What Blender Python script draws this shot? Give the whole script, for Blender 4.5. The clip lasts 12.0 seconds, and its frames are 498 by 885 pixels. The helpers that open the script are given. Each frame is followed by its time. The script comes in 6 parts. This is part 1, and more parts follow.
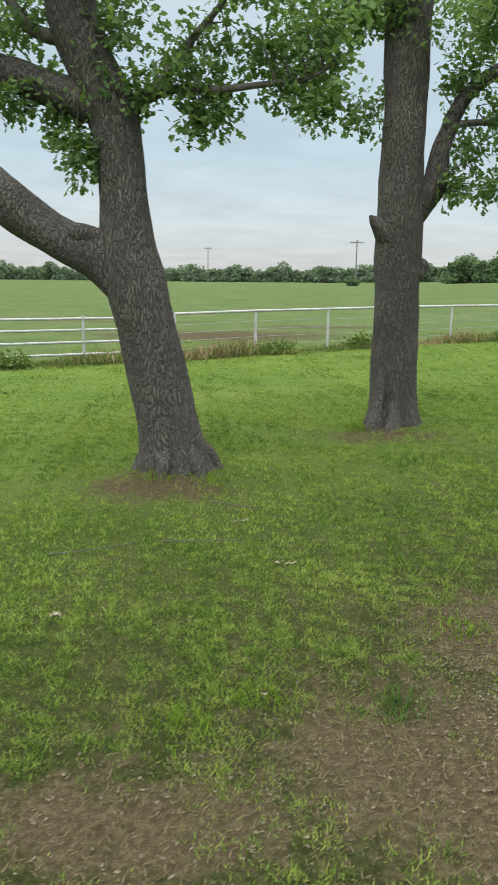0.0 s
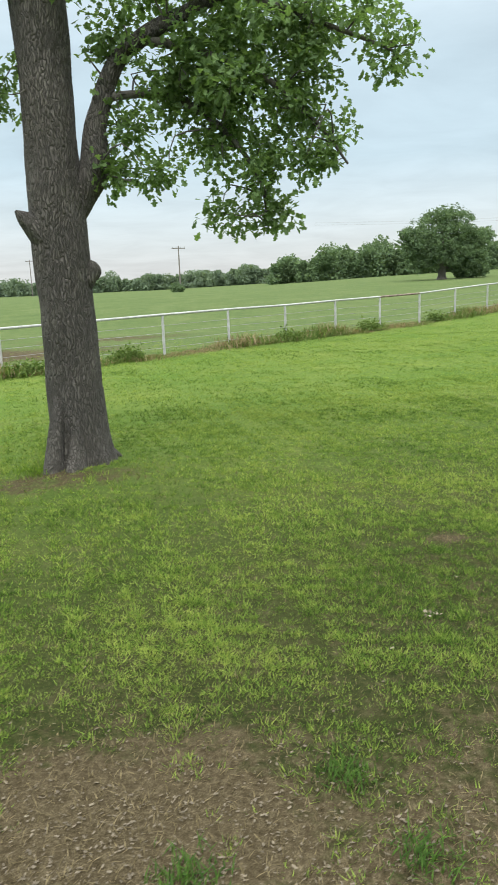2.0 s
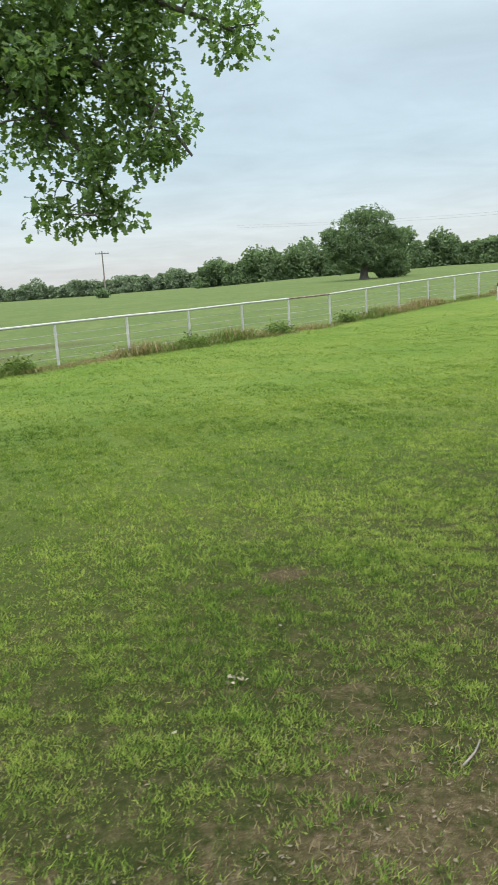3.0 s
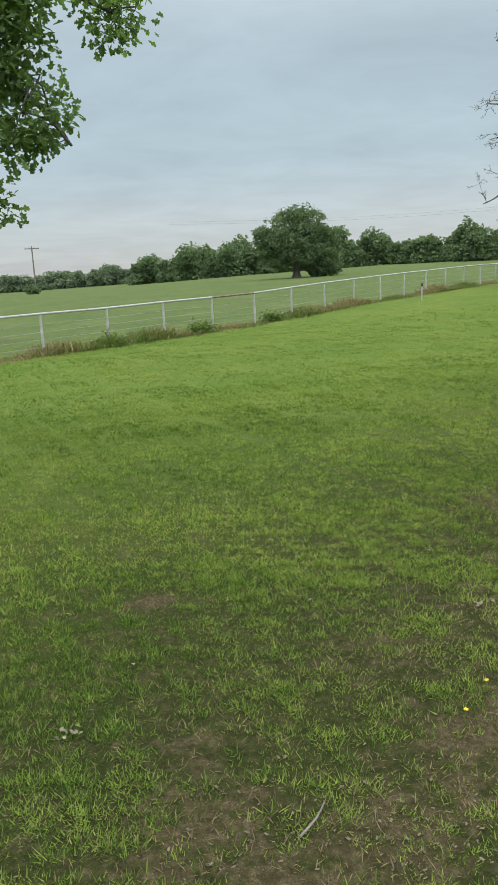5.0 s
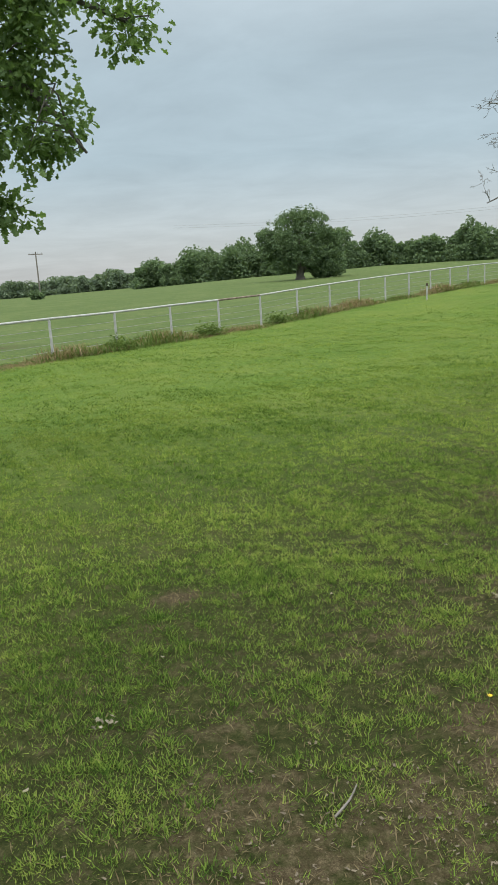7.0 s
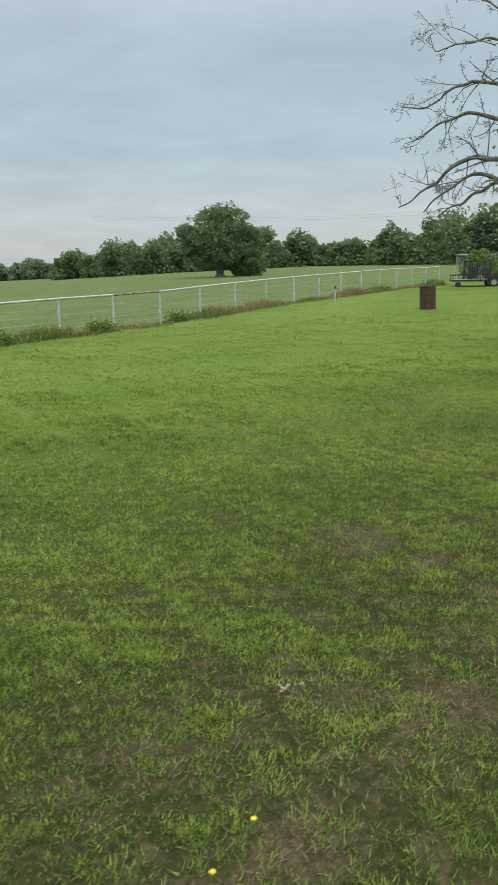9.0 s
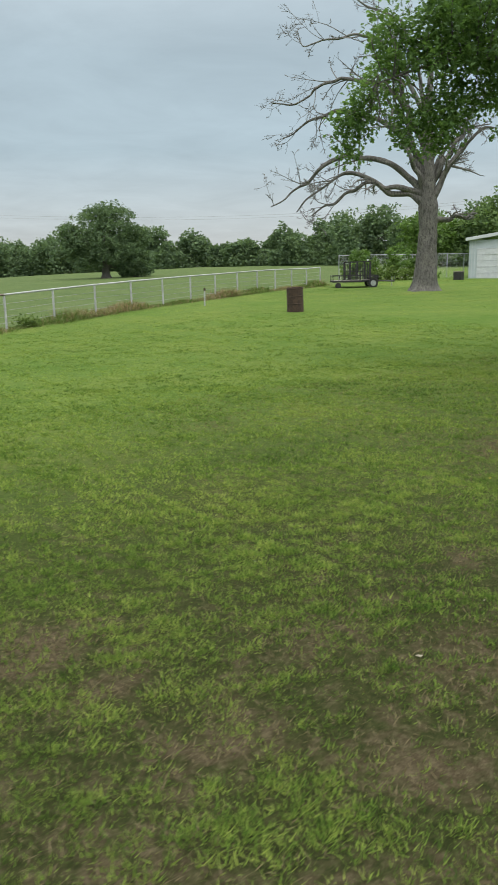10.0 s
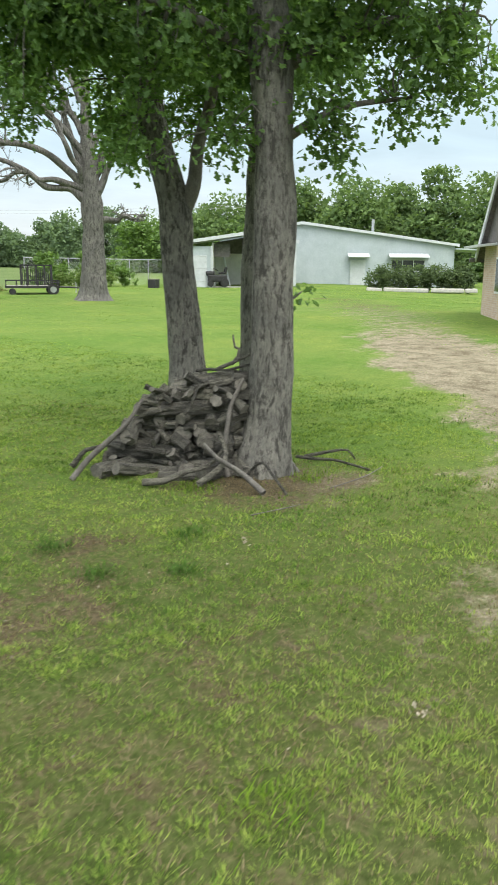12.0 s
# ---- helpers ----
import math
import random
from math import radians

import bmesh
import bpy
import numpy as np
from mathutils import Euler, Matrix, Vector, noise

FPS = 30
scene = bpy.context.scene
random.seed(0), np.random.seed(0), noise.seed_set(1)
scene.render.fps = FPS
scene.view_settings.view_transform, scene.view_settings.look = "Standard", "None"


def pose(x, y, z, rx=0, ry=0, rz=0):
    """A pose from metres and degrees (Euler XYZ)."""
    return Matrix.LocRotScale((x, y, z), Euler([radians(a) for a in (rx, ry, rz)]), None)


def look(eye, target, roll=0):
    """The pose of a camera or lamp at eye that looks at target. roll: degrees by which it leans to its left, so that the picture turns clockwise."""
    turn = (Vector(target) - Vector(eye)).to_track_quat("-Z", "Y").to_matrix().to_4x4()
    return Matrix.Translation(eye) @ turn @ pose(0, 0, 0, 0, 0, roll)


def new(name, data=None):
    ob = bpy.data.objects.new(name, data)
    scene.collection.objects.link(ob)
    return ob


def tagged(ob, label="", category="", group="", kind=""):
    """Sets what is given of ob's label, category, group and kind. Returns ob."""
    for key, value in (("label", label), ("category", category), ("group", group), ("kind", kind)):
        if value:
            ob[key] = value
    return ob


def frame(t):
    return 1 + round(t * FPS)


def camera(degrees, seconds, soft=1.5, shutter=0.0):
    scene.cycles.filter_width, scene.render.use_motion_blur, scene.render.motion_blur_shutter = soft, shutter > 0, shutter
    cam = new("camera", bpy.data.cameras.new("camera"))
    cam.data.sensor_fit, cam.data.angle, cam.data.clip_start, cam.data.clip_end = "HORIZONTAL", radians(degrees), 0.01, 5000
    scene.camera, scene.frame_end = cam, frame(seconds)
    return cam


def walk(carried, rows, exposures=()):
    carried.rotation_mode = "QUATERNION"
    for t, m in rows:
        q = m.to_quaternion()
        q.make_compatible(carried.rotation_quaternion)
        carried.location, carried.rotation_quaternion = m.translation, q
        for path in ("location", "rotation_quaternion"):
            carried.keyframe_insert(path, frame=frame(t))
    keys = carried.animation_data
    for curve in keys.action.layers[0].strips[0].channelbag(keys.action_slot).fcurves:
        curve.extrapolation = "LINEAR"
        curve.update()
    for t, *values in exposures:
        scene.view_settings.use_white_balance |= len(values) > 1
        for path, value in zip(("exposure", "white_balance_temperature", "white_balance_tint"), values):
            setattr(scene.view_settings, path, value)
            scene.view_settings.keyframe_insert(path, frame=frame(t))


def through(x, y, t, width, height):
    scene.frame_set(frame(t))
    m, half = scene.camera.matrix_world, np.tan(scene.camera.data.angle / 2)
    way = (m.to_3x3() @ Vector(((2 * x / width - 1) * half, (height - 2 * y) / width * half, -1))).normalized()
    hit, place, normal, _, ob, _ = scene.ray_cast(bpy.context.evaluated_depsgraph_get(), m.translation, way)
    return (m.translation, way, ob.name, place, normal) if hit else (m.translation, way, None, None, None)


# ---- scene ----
cam = camera(35.9, 12.0, 1.5, 0.15)
METRES, EYE, TILT, LEAN, TURN = 14.599, 2.0, 0.0, 0.0, 0.0
ROWS = [
    (0.0, 0.0, 0.0, 0.0, 0.18, -12.41, -0.81),
    (0.5, 0.0441, 0.0409, 0.0, -3.27, -12.25, 0.02),
    (1.0, 0.0838, 0.0707, 0.0002, -6.42, -12.13, 0.63),
    (1.5, 0.1175, 0.0941, -0.0004, -9.2, -12.13, 1.31),
    (2.0, 0.1503, 0.1156, -0.002, -11.76, -12.06, 2.18),
    (2.5, 0.1864, 0.1353, -0.0021, -14.28, -12.06, 2.75),
    (3.0, 0.2223, 0.1545, -0.0046, -16.76, -12.07, 3.43),
    (3.5, 0.2562, 0.1693, -0.0044, -19.0, -12.29, 3.03),
    (5.5, 0.2621, 0.1722, -0.0048, -21.48, -12.47, 2.87),
    (6.0, 0.2544, 0.1667, -0.0035, -21.06, -12.37, 3.5),
    (6.5, 0.2519, 0.1661, -0.0037, -20.94, -12.3, 3.8),
    (8.5, 0.2979, 0.1931, -0.0069, -24.15, -12.63, 1.67),
    (9.0, 0.3411, 0.2123, -0.007, -26.42, -12.76, 1.27),
    (9.5, 0.4029, 0.2377, -0.0091, -29.65, -12.89, 1.13),
    (10.0, 0.4801, 0.2622, -0.0086, -33.58, -12.87, 1.29),
    (10.5, 0.5716, 0.2827, -0.0077, -38.07, -12.83, 1.33),
    (11.0, 0.6715, 0.3021, -0.0082, -42.85, -12.84, 0.97),
    (11.5, 0.777, 0.3198, -0.0078, -47.45, -12.77, 0.32),
    (12.0, 0.8862, 0.339, -0.0071, -51.67, -12.7, -0.46),
]
walk(cam, [(t, pose(0, 0, EYE, TILT, LEAN, TURN) @ pose(METRES * x, METRES * y, METRES * z, 90 + pitch, roll, yaw)) for t, x, y, z, yaw, pitch, roll in ROWS],
     exposures=[(0.0, 0.1), (1.2, 0.25), (2.2, 0.28), (3.2, 0.18), (5.0, -0.14), (8.0, -0.18), (9.8, -0.18), (10.4, -0.15), (11.0, 0.23), (11.5, 0.39), (12.0, 0.48)])

# ---- overcast daylight ----
SUN_EL, SUN_AZ = radians(55), radians(200)
world = bpy.data.worlds.new("overcast_sky")
scene.world = world
world.use_nodes = True
wn, wl = world.node_tree.nodes, world.node_tree.links
wn.clear()


def wnode(kind, **kw):
    n = wn.new(kind)
    for k, v in kw.items():
        n.inputs[k].default_value = v
    return n


sky = wn.new("ShaderNodeTexSky")
sky.sky_type, sky.sun_disc, sky.sun_elevation, sky.sun_rotation = "NISHITA", False, SUN_EL, SUN_AZ
w_co = wn.new("ShaderNodeTexCoord")
w_sep = wn.new("ShaderNodeSeparateXYZ")
wl.new(w_co.outputs["Generated"], w_sep.inputs[0])
# cloud deck: brighter towards the zenith, as under any overcast sky
grad = wn.new("ShaderNodeValToRGB")
wl.new(w_sep.outputs["Z"], grad.inputs[0])
ge = grad.color_ramp.elements
ge[0].position, ge[0].color = 0.0, (0.57, 0.58, 0.585, 1)
ge[1].position, ge[1].color = 1.0, (3.3, 3.36, 3.4, 1)
for at, col in ((0.06, (0.595, 0.66, 0.69, 1)), (0.14, (0.505, 0.625, 0.685, 1)), (0.24, (0.51, 0.63, 0.69, 1)), (0.36, (0.64, 0.74, 0.79, 1)), (0.5, (1.8, 1.86, 1.9, 1))):
    el = ge.new(at)
    el.color = col
# streaks of cloud, flattened towards the horizon
w_add = wn.new("ShaderNodeMath")
w_add.operation = "ADD"
w_add.inputs[1].default_value = 0.10
wl.new(w_sep.outputs["Z"], w_add.inputs[0])
w_dx, w_dy = wn.new("ShaderNodeMath"), wn.new("ShaderNodeMath")
w_cmb = wn.new("ShaderNodeCombineXYZ")
for n, o, i in ((w_dx, "X", 0), (w_dy, "Y", 1)):
    n.operation = "DIVIDE"
    wl.new(w_sep.outputs[o], n.inputs[0])
    wl.new(w_add.outputs[0], n.inputs[1])
    wl.new(n.outputs[0], w_cmb.inputs[i])
w_noise = wnode("ShaderNodeTexNoise", Scale=1.5, Detail=8.0, Roughness=0.6, Distortion=0.4)
wl.new(w_cmb.outputs[0], w_noise.inputs["Vector"])
w_map = wn.new("ShaderNodeMapRange")
for k, v in ((1, 0.3), (2, 0.7), (3, 0.91), (4, 1.09)):
    w_map.inputs[k].default_value = v
wl.new(w_noise.outputs["Fac"], w_map.inputs[0])
w_mul = wn.new("ShaderNodeVectorMath")
w_mul.operation = "SCALE"
wl.new(grad.outputs[0], w_mul.inputs[0])
wl.new(w_map.outputs[0], w_mul.inputs["Scale"])
bg_cloud, bg_sky = wn.new("ShaderNodeBackground"), wn.new("ShaderNodeBackground")
bg_cloud.inputs[1].default_value, bg_sky.inputs[1].default_value = 0.92, 0.015
wl.new(w_mul.outputs[0], bg_cloud.inputs[0])
wl.new(sky.outputs[0], bg_sky.inputs[0])
w_sum, w_out = wn.new("ShaderNodeAddShader"), wn.new("ShaderNodeOutputWorld")
wl.new(bg_cloud.outputs[0], w_sum.inputs[0])
wl.new(bg_sky.outputs[0], w_sum.inputs[1])
wl.new(w_sum.outputs[0], w_out.inputs[0])

sun_data = bpy.data.lights.new("sun", "SUN")
sun_data.energy, sun_data.angle, sun_data.color = 1.5, radians(35), (1.0, 0.97, 0.92)
sun = new("sun", sun_data)
sun.matrix_world = look((0, 0, 60), (60 * math.cos(SUN_EL) * -math.sin(SUN_AZ), 60 * math.cos(SUN_EL) * -math.cos(SUN_AZ), 60 - 60 * math.sin(SUN_EL)))

# ---- materials ----


class Mat:
    """A small builder round one node material."""

    def __init__(self, name, rough=0.8, metal=0.0):
        self.m = bpy.data.materials.new(name)
        self.m.use_nodes = True
        self.n, self.l = self.m.node_tree.nodes, self.m.node_tree.links
        self.b = self.n["Principled BSDF"]
        self.b.inputs["Roughness"].default_value, self.b.inputs["Metallic"].default_value = rough, metal
        self.co = self.n.new("ShaderNodeTexCoord").outputs["Object"]

    def node(self, kind, **kw):
        n = self.n.new(kind)
        for k, v in kw.items():
            n.inputs[k].default_value = v
        return n

    def scaled(self, s):
        mp = self.node("ShaderNodeMapping", Scale=s)
        self.l.new(self.co, mp.inputs[0])
        return mp.outputs[0]

    def noise(self, scale, detail=4.0, rough=0.6, stretch=None, distort=0.0):
        t = self.node("ShaderNodeTexNoise", Scale=scale, Detail=detail, Roughness=rough, Distortion=distort)
        self.l.new(self.scaled(stretch) if stretch else self.co, t.inputs["Vector"])
        return t.outputs["Fac"]

    def ramp(self, src, *stops):
        r = self.n.new("ShaderNodeValToRGB")
        e = r.color_ramp.elements
        while len(e) < len(stops):
            e.new(0.5)
        for el, (p, c) in zip(e, stops):
            el.position, el.color = p, (*c, 1) if len(c) == 3 else c
        self.l.new(src, r.inputs[0])
        return r.outputs[0]

    def mix(self, fac, a, b, mode="MIX"):
        x = self.n.new("ShaderNodeMix")
        x.data_type, x.blend_type = "RGBA", mode
        for sock, v in ((x.inputs[0], fac), (x.inputs[6], a), (x.inputs[7], b)):
            if isinstance(v, (int, float)):
                sock.default_value = v
            elif isinstance(v, tuple):
                sock.default_value = (*v, 1)
            else:
                self.l.new(v, sock)
        return x.outputs[2]

    def math(self, op, a, b=0.5):
        x = self.n.new("ShaderNodeMath")
        x.operation, x.use_clamp = op, op == "ADD"
        for sock, v in ((x.inputs[0], a), (x.inputs[1], b)):
            if isinstance(v, (int, float)):
                sock.default_value = v
            else:
                self.l.new(v, sock)
        return x.outputs[0]

    def color(self, c):
        if isinstance(c, tuple):
            self.b.inputs["Base Color"].default_value = (*c, 1)
        else:
            self.l.new(c, self.b.inputs["Base Color"])
        return self

    def bump(self, src, strength=0.4, dist=0.02):
        x = self.node("ShaderNodeBump", Strength=strength, Distance=dist)
        self.l.new(src, x.inputs["Height"])
        self.l.new(x.outputs[0], self.b.inputs["Normal"])
        return self


def simple(name, c1, c2, scale=8.0, rough=0.7, metal=0.0, bump=0.2, dist=0.005, stretch=None):
    """Two tones broken by noise at two scales, with fine relief."""
    m = Mat(name, rough, metal)
    a, b = m.noise(scale, 5.0, 0.65, stretch), m.noise(scale * 7.3, 3.0, 0.6, stretch)
    f = m.math("ADD", m.math("MULTIPLY", a, 0.65), m.math("MULTIPLY", b, 0.35))
    m.color(m.ramp(f, (0.36, c1), (0.64, c2))).bump(b, bump, dist)
    return m.m


def foliage(name, dark, light, shine=0.45, through=0.35, gloss=0.3):
    """Leaves: each one its own tint, some light passing through."""
    m = Mat(name, shine)
    isl = m.n.new("ShaderNodeNewGeometry").outputs["Random Per Island"]
    big = m.noise(0.9, 3.0)
    tone = m.math("ADD", m.math("MULTIPLY", isl, 0.6), m.math("MULTIPLY", big, 0.4))
    col = m.ramp(tone, (0.15, dark), (0.85, light))
    m.color(col)
    m.b.inputs["Specular IOR Level"].default_value = gloss
    tr = m.n.new("ShaderNodeBsdfTranslucent")
    warm = m.mix(1.0, col, (1.1, 1.15, 0.6), "MULTIPLY")
    m.l.new(warm, tr.inputs[0])
    mx = m.n.new("ShaderNodeMixShader")
    mx.inputs[0].default_value = through
    m.l.new(m.b.outputs[0], mx.inputs[1])
    m.l.new(tr.outputs[0], mx.inputs[2])
    m.l.new(mx.outputs[0], m.n["Material Output"].inputs[0])
    return m.m


def bark(name, groove, plate, pale, ridge=1.0, cell=19.0, gap=0.22):
    """Furrowed bark: long broken plates, dark grooves, pale lichen."""
    m = Mat(name, 0.92)
    warp = m.noise(6.0, 3.0)
    v = m.n.new("ShaderNodeTexVoronoi")
    v.feature = "DISTANCE_TO_EDGE"
    v.inputs["Scale"].default_value = cell
    mp = m.node("ShaderNodeMapping", Scale=(2.3, 2.3, 0.34))
    add = m.n.new("ShaderNodeVectorMath")
    add.operation = "ADD"
    wob = m.node("ShaderNodeTexNoise", Scale=5.0, Detail=3.0)
    m.l.new(m.co, wob.inputs["Vector"])
    sc = m.n.new("ShaderNodeVectorMath")
    sc.operation = "SCALE"
    sc.inputs["Scale"].default_value = 0.12
    m.l.new(wob.outputs["Color"], sc.inputs[0])
    m.l.new(m.co, add.inputs[0])
    m.l.new(sc.outputs[0], add.inputs[1])
    m.l.new(add.outputs[0], mp.inputs[0])
    m.l.new(mp.outputs[0], v.inputs["Vector"])
    crack = m.ramp(v.outputs["Distance"], (0.0, (0, 0, 0)), (gap, (1, 1, 1)))
    fine = m.noise(38.0, 5.0, 0.7, (1, 1, 0.35))
    body = m.ramp(fine, (0.3, plate), (0.72, pale))
    patch = m.ramp(m.noise(2.2, 4.0), (0.4, (0.75, 0.75, 0.75)), (0.68, (1.15, 1.15, 1.12)))
    body = m.mix(1.0, body, patch, "MULTIPLY")
    m.color(m.mix(crack, groove, body))
    h = m.math("ADD", m.math("MULTIPLY", crack, 0.7), m.math("MULTIPLY", fine, 0.35))
    m.bump(h, 0.9 * ridge, 0.03)
    return m.m


def furrowed(name, groove, plate, pale):
    """Weathered grey bark: broken upright furrows at two sizes and pale flaking patches."""
    m = Mat(name, 0.93)
    wide = m.noise(17.0, 5.0, 0.62, (1, 1, 0.3), 0.6)
    thin = m.noise(40.0, 5.0, 0.72, (1, 1, 0.4), 0.3)
    cross = m.noise(22.0, 3.0, 0.6, (0.4, 0.4, 1.0))
    deep = m.math("ADD", m.math("MULTIPLY", wide, 0.6), m.math("ADD", m.math("MULTIPLY", thin, 0.3), m.math("MULTIPLY", cross, 0.1)))
    crack = m.ramp(deep, (0.425, (0, 0, 0)), (0.515, (1, 1, 1)))
    body = m.mix(1.0, m.ramp(thin, (0.34, plate), (0.68, pale)), m.ramp(m.noise(2.4, 4.0), (0.4, (0.78, 0.78, 0.78)), (0.66, (1.15, 1.14, 1.1))), "MULTIPLY")
    m.color(m.mix(crack, groove, body))
    m.bump(deep, 1.0, 0.06)
    return m.m


OAK_BARK = bark("oak_bark", (0.048, 0.043, 0.036), (0.09, 0.082, 0.07), (0.158, 0.147, 0.128))
GREY_BARK = furrowed("grey_bark", (0.042, 0.039, 0.032), (0.105, 0.101, 0.086), (0.185, 0.178, 0.154))
DEAD_BARK = furrowed("dead_bark", (0.045, 0.042, 0.037), (0.098, 0.093, 0.082), (0.17, 0.163, 0.146))
LIMB_BARK = simple("limb_bark", (0.058, 0.052, 0.044), (0.16, 0.148, 0.127), 14, 0.9, 0, 0.6, 0.01, (1, 1, 0.5))
PALE_LIMB = simple("weathered_limb", (0.08, 0.076, 0.069), (0.20, 0.193, 0.178), 10, 0.85, 0, 0.5, 0.01)
LOG_BARK = simple("log_bark", (0.018, 0.0175, 0.0145), (0.155, 0.151, 0.128), 30, 0.92, 0, 1.0, 0.03, (0.22, 1, 1))
LB = LOG_BARK.node_tree
lb_own = LB.nodes.new("ShaderNodeObjectInfo")
lb_ramp, lb_mul = LB.nodes.new("ShaderNodeValToRGB"), LB.nodes.new("ShaderNodeMix")
lb_ramp.color_ramp.elements[0].color, lb_ramp.color_ramp.elements[1].color = (0.6, 0.58, 0.55, 1), (1.5, 1.45, 1.32, 1)
lb_mul.data_type, lb_mul.blend_type = "RGBA", "MULTIPLY"
lb_mul.inputs[0].default_value = 1.0
lb_base = LB.nodes["Principled BSDF"].inputs["Base Color"]
LB.links.new(lb_own.outputs["Random"], lb_ramp.inputs[0])
LB.links.new(lb_base.links[0].from_socket, lb_mul.inputs[6])
LB.links.new(lb_ramp.outputs[0], lb_mul.inputs[7])
LB.links.new(lb_mul.outputs[2], lb_base)
LOG_END = simple("log_end", (0.055, 0.05, 0.04), (0.175, 0.162, 0.133), 20, 0.9, 0, 0.5, 0.006)
OAK_LEAF = foliage("oak_leaf", (0.095, 0.155, 0.066), (0.205, 0.31, 0.12), 0.6, 0.55, 0.25)
ELM_LEAF = foliage("yard_tree_leaf", (0.075, 0.135, 0.052), (0.165, 0.27, 0.085), 0.6, 0.55, 0.25)
# distance haze is put into the next two leaf colours, paler and bluer
HAZY_LEAF = foliage("hazy_far_leaf", (0.125, 0.17, 0.125), (0.21, 0.275, 0.175), 0.9, 0.3, 0.05)
WOOD_LEAF = foliage("wood_leaf", (0.085, 0.13, 0.08), (0.175, 0.25, 0.12), 0.9, 0.3, 0.05)
YARD_WOOD = foliage("yard_wood_leaf", (0.075, 0.125, 0.055), (0.185, 0.265, 0.10), 0.9, 0.35, 0.05)
BRIGHT_LEAF = foliage("spring_leaf", (0.07, 0.13, 0.03), (0.16, 0.26, 0.06), 0.6, 0.35)
HEDGE_LEAF = foliage("hedge_leaf", (0.06, 0.09, 0.045), (0.14, 0.19, 0.085), 0.8, 0.3, 0.1)


def turf(name):
    """Grass blades: tint by blade, by tuft and by patch, from dark to yellow green."""
    m = Mat(name, 0.9)
    isl = m.n.new("ShaderNodeNewGeometry").outputs["Random Per Island"]
    tone = m.math("ADD", m.math("MULTIPLY", isl, 0.25), m.math("ADD", m.math("MULTIPLY", m.noise(0.55, 5.0), 0.5), m.math("MULTIPLY", m.noise(9.0, 4.0, 0.65), 0.56)))
    col = m.ramp(tone, (0.50, (0.046, 0.094, 0.018)), (0.63, (0.158, 0.253, 0.043)), (0.80, (0.30, 0.372, 0.082)))
    m.color(col)
    m.b.inputs["Specular IOR Level"].default_value = 0.06
    tr = m.n.new("ShaderNodeBsdfTranslucent")
    m.l.new(col, tr.inputs[0])
    mx = m.n.new("ShaderNodeMixShader")
    mx.inputs[0].default_value = 0.35
    m.l.new(m.b.outputs[0], mx.inputs[1])
    m.l.new(tr.outputs[0], mx.inputs[2])
    m.l.new(mx.outputs[0], m.n["Material Output"].inputs[0])
    return m.m


TURF = turf("turf")
GRASS_BLADE = foliage("grass_blade", (0.05, 0.105, 0.012), (0.185, 0.29, 0.032), 0.9, 0.35, 0.06)
DRY_BLADE = foliage("dry_blade", (0.10, 0.08, 0.044), (0.23, 0.19, 0.11), 0.9, 0.2, 0.05)
WEED_LEAF = foliage("weed_leaf", (0.07, 0.12, 0.03), (0.17, 0.23, 0.07), 0.8, 0.35, 0.1)
WHITE_PIPE = simple("white_pipe", (0.29, 0.295, 0.29), (0.47, 0.475, 0.47), 5, 0.5, 0, 0.15, 0.002)
WIRE = simple("wire", (0.22, 0.22, 0.22), (0.42, 0.42, 0.42), 9, 0.5, 0.6)
RUST = simple("rust", (0.026, 0.018, 0.013), (0.085, 0.052, 0.034), 9, 0.9, 0.1, 0.5, 0.004)
BLACK_STEEL = simple("black_steel", (0.012, 0.012, 0.012), (0.04, 0.039, 0.037), 6, 0.55, 0.2)
TYRE = simple("tyre_rubber", (0.012, 0.012, 0.012), (0.035, 0.034, 0.032), 20, 0.85)
GREY_WOOD = simple("grey_wood", (0.10, 0.09, 0.078), (0.24, 0.22, 0.19), 6, 0.9, 0, 0.5, 0.006, (1, 1, 4))
WHITE_METAL = simple("white_sheet_metal", (0.34, 0.385, 0.40), (0.43, 0.475, 0.49), 1.2, 0.45, 0, 0.06, 0.004)
WHITE_TRIM = simple("white_trim", (0.43, 0.45, 0.455), (0.55, 0.57, 0.575), 4, 0.5)
DARK_IN = simple("dark_board", (0.07, 0.065, 0.06), (0.15, 0.14, 0.13), 4, 0.9)
CREAM_DOOR = simple("cream_panel", (0.55, 0.55, 0.50), (0.68, 0.67, 0.62), 3, 0.6)
GALV = simple("galvanised", (0.30, 0.31, 0.31), (0.48, 0.49, 0.49), 8, 0.45, 0.7)
CONCRETE = simple("pale_concrete", (0.36, 0.34, 0.31), (0.55, 0.53, 0.49), 7, 0.9, 0, 0.5, 0.004)
SHINGLE = simple("roof_shingle", (0.07, 0.062, 0.055), (0.17, 0.15, 0.135), 9, 0.95, 0, 0.7, 0.01)
GLASS_DARK = simple("window_glass", (0.02, 0.025, 0.028), (0.05, 0.055, 0.06), 2, 0.08)
YELLOW = simple("yellow_petal", (0.65, 0.45, 0.02), (0.85, 0.65, 0.04), 20, 0.6)
CHIP = simple("wood_chip", (0.065, 0.054, 0.036), (0.20, 0.168, 0.115), 16, 0.95)
DEADLEAF = simple("dead_leaf", (0.15, 0.13, 0.085), (0.32, 0.29, 0.21), 25, 0.9)

# ---- helpers of this place ----


